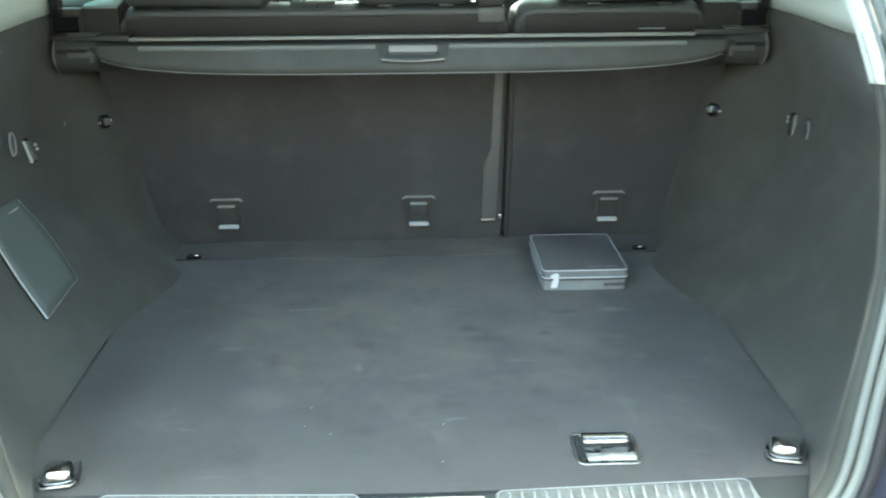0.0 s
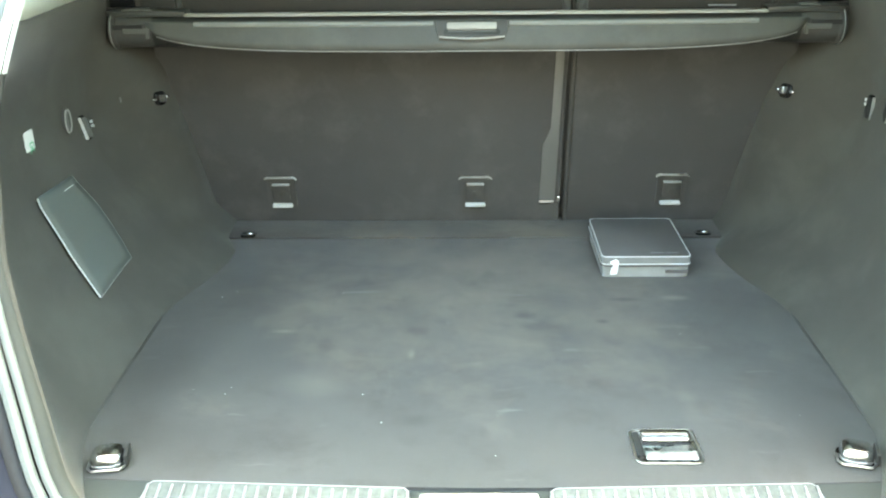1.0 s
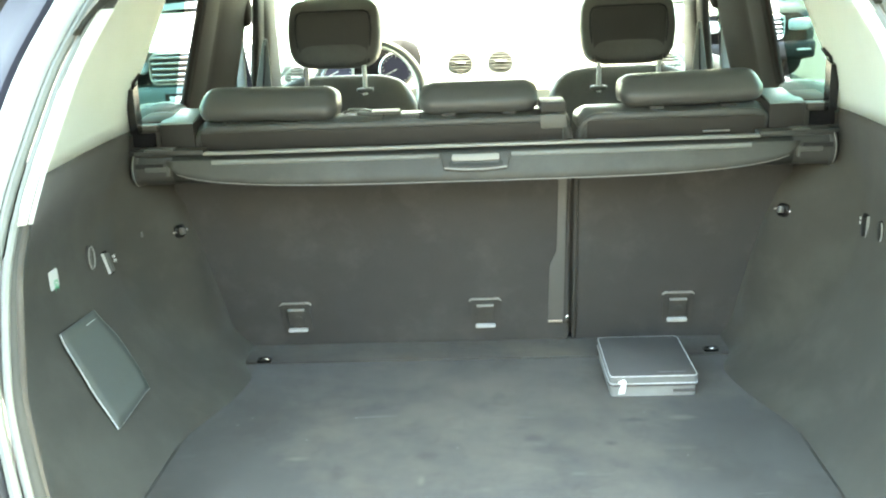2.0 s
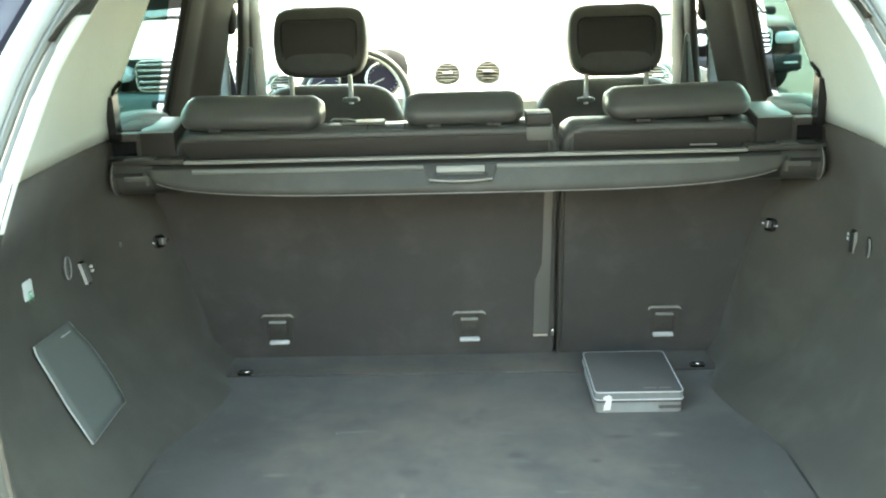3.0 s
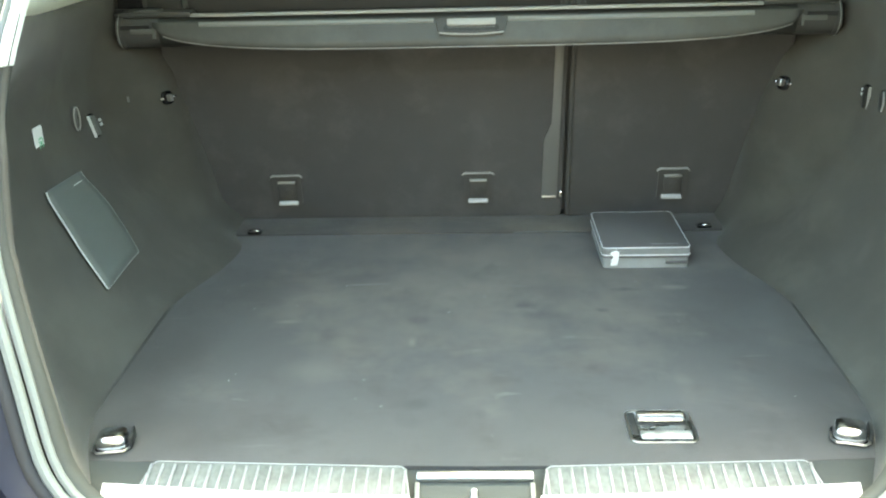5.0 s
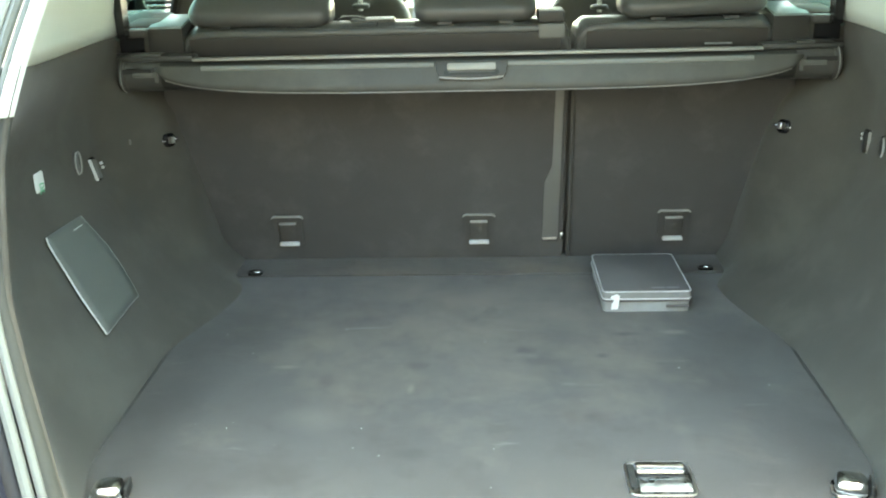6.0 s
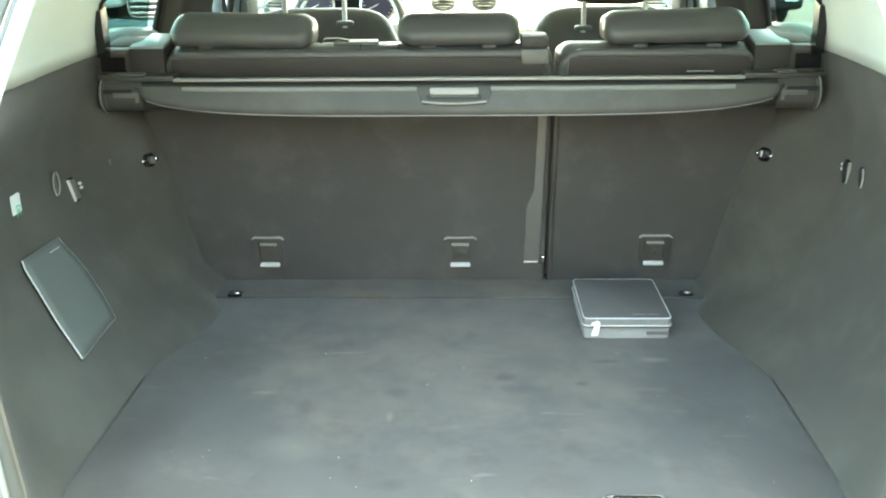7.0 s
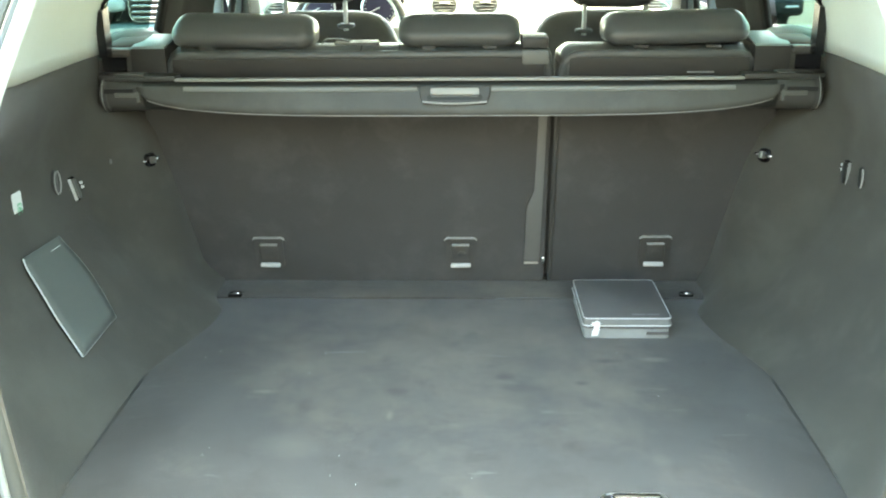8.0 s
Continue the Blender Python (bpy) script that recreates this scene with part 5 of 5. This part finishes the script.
for x, r in ((-0.535, 0.062), (-0.315, 0.066)):
    m_ = Matrix.Translation((x, 2.700, 0.428)) @ Matrix.Rotation(radians(80), 4, "X")
    part("gauge", lathe([(r, 0), (r, 0.006), (r * 0.9, 0.010), (r * 0.88, 0.004)], m_, 32), STEEL, hood, "round dial with a bright rim")
    part("gauge_face", lathe([(r * 0.89, 0.003), (r * 0.89, 0.005)], m_, 28), DIAL, hood, "dark violet dial")
    marks = bmesh.new()
    for i in range(19):
        a = radians(-50 + 280 * i / 18)
        long_ = 0.16 if i % 3 == 0 else 0.09
        bmesh.ops.create_cube(marks, size=1, matrix=m_ @ Matrix.Rotation(a, 4, "Z") @ Matrix.Translation((r * (0.84 - long_ / 2), 0, 0.006)) @ Matrix.Diagonal((r * long_, 0.0018, 0.001, 1)))
    part("scale", marks, WHITE, hood, "white dial marks", smooth=False)
    part("needle", turned(box(-0.004, r * 0.66, -0.0014, 0.0014, 0.006, 0.009), m_ @ Matrix.Rotation(radians(205), 4, "Z")), WHITE, hood, "pale needle")

wheel = thing("steering_wheel", (-0.43, 2.55, 0.2), "black leather steering wheel with pale spokes", "steering wheel")
wm = Matrix.Translation((-0.402, 2.50, 0.362)) @ Matrix.Rotation(radians(66), 4, "X")
part("rim", tube([wm @ Vector((0.195 * math.cos(a), 0.195 * math.sin(a), 0)) for a in [2 * math.pi * i / 48 for i in range(48)]], 0.015, 10, True), LEATHER, wheel)
part("inner_ring", tube([wm @ Vector((0.180 * math.cos(a), 0.180 * math.sin(a), 0.006)) for a in [2 * math.pi * i / 48 for i in range(48)]], 0.006, 8, True), STEEL, wheel, "pale inner ring")
part("hub", pillow(0.17, 0.15, 0.05, wm @ Matrix.Translation((0, -0.02, -0.01)), 3, 24, 10), PLASTIC, wheel)
for a in (0, 180, 270):
    part("spoke", turned(box(0.07, 0.18, -0.02, 0.02, -0.008, 0.004, 0.004), wm @ Matrix.Rotation(radians(a), 4, "Z")), STEEL, wheel)


# ---- parked cars outside ----
def parked_car(at, turn, paint, label, slat_paint, high, lower_paint, plate_paint, mark_paint, rise=0.0):
    car = thing("parked_car", at, label, "car", "parked cars")
    base = Matrix.Translation(at) @ Matrix.Rotation(turn, 4, "Z")
    h = 1.0 if high else 0.82
    side = [(-0.88, 0.30), (-0.90, 0.62 * h), (-0.86, 0.90 * h), (-0.72, 1.00 * h), (0.72, 1.00 * h), (0.86, 0.90 * h), (0.90, 0.62 * h), (0.88, 0.30)]
    rows = []
    for y, kw, kh in ((-2.25, 0.80, 0.86), (-2.18, 0.93, 0.93), (-1.9, 1.0, 0.98), (-1.0, 1.0, 1.04), (1.0, 1.0, 1.06), (2.0, 0.98, 1.04), (2.2, 0.92, 0.98)):
        lift = rise * ease((y + 2.3) / 1.3)
        rows.append([(x * kw, y, 0.25 + (z - 0.25) * (kh + lift)) for x, z in side])
    bm_ = sheet(rows)
    bmesh.ops.holes_fill(bm_, edges=[e_ for e_ in bm_.edges if e_.is_boundary], sides=0)
    body = part("body", turned(bm_, base), paint, car)
    cab, up = [], 0.75 * rise
    for y, kw, z in ((-1.0, 0.80, 1.02 * h + up), (-0.35, 0.66, 1.48 * h + up), (1.2, 0.66, 1.52 * h + up), (2.0, 0.74, 1.05 * h + up)):
        cab.append([(-kw, y, z), (-kw * 0.9, y, z + 0.04), (0, y, z + 0.06), (kw * 0.9, y, z + 0.04), (kw, y, z)])
    part("roof", turned(sheet(cab[1:3]), base), paint, car)
    part("windscreen", turned(sheet(cab[0:2]), base), CAR_GLASS, car, "dark glass")
    part("rear_window", turned(sheet(cab[2:4]), base), CAR_GLASS, car, "dark glass")
    for s in (-1, 1):
        part("side_window", turned(sheet([[(s * 0.80, -0.95, 1.02 * h + up), (s * 0.82, 0.4, 1.04 * h + up), (s * 0.78, 1.95, 1.05 * h + up)], [(s * 0.66, -0.35, 1.48 * h + up), (s * 0.66, 0.4, 1.50 * h + up), (s * 0.66, 1.2, 1.52 * h + up)]]), base), CAR_GLASS, car, "dark glass")
        part("pillar", turned(tube([(s * 0.81, -1.0, 1.02 * h + up), (s * 0.665, -0.35, 1.49 * h + up)], 0.04, 8), base), paint, car)
        part("headlight", turned(pillow(0.36, 0.26, 0.18, Matrix.Translation((s * 0.61, -2.17, 0.745 * h)), 3.0), base), LAMP_GLASS, car, "clear headlamp")
        part("mirror", turned(pillow(0.2, 0.1, 0.14, Matrix.Translation((s * 0.98, -0.75, 1.05 * h + up)), 2.6), base), paint, car)
        for y in (-1.4, 1.4):
            w_ = part("wheel", turned(lathe([(0.22, -0.1), (0.31, -0.11), (0.345, -0.07), (0.345, 0.07), (0.31, 0.11), (0.22, 0.1)], Matrix.Identity(4), 28),
                      base @ Matrix.Translation((s * 0.80, y, 0.345)) @ Matrix.Rotation(radians(90), 4, "Y")), TYRE, car, "black tyre")
            part("rim", turned(lathe([(0.05, -0.115), (0.215, -0.09), (0.225, 0.09), (0.05, 0.115)], Matrix.Identity(4), 20),
                 base @ Matrix.Translation((s * 0.80, y, 0.345)) @ Matrix.Rotation(radians(90), 4, "Y")), STEEL, w_)
    grille = part("grille", turned(prism(rounded(0.78, 0.30, 0.06), Matrix(((1, 0, 0, 0), (0, 0, -1, -2.235), (0, 1, 0, 0.72 * h), (0, 0, 0, 1))), 0.03), base), SHINY_BLACK, car, "black grille")
    for i in range(5):
        v = -0.115 + 0.058 * i
        part("slat", turned(box(-0.37, 0.37, -2.285, -2.255, 0.72 * h + v - 0.012, 0.72 * h + v + 0.012, 0.004), base), slat_paint, grille, "bright slat")
    part("bumper", turned(box(-0.84, 0.84, -2.30, -1.9, 0.30, 0.54 * h, 0.06, 3), base), lower_paint, car)
    rim_ = [Vector((u * 1.02, -2.265, 0.72 * h + v * 1.03)) for u, v in rounded(0.78, 0.30, 0.08)]
    part("grille_rim", turned(tube(rim_, 0.012, 6, True), base), slat_paint, grille, "bright grille rim")
    for s in (-1, 1):
        part("fog_lamp", turned(box(s * 0.66 - 0.09, s * 0.66 + 0.09, -2.312, -2.30, 0.41, 0.435, 0.004), base), slat_paint, car, "slim bright fog lamp trim")
    part("plate", turned(box(-0.26, 0.26, -2.315, -2.30, 0.36, 0.47, 0.004), base), plate_paint, car, "number plate")
    part("plate_mark", turned(box(-0.21, 0.21, -2.319, -2.315, 0.39, 0.44), base), mark_paint, car, "plain bar")


parked_car((-3.20, 11.3, -0.78), radians(3), SILVER_PAINT, "silver-blue car with a broad slatted grille parked nose-on", CHROME, True, TEAL_PAINT, SHINY_BLACK, WHITE, 0.30)
parked_car((3.31, 14.25, -0.78), radians(6), BLACK_PAINT, "black car with a bright slatted grille parked nose-on", WHITE, True, BLACK_PAINT, WHITE, SHINY_BLACK)

# lint and grit lying on the load floor
bm = bmesh.new()
dust = random.Random(7)
for _ in range(22):
    x, y, r = dust.uniform(-0.48, 0.48), dust.uniform(0.15, 0.88), dust.uniform(0.0004, 0.0010)
    a = dust.uniform(0, 6.28)
    ring_ = [bm.verts.new((x + r * dust.uniform(0.6, 1.6) * math.cos(a + k * 1.2566), y + r * dust.uniform(0.6, 1.6) * math.sin(a + k * 1.2566), 0.0006)) for k in range(5)]
    peak = bm.verts.new((x, y, 0.0006 + r * 0.8))
    for k in range(5):
        bm.faces.new((ring_[k], ring_[(k + 1) % 5], peak))
tagged(part("lint", bm, CORD, None, "", False), "pale specks of lint and grit on the load floor", "lint", "", "stuff")
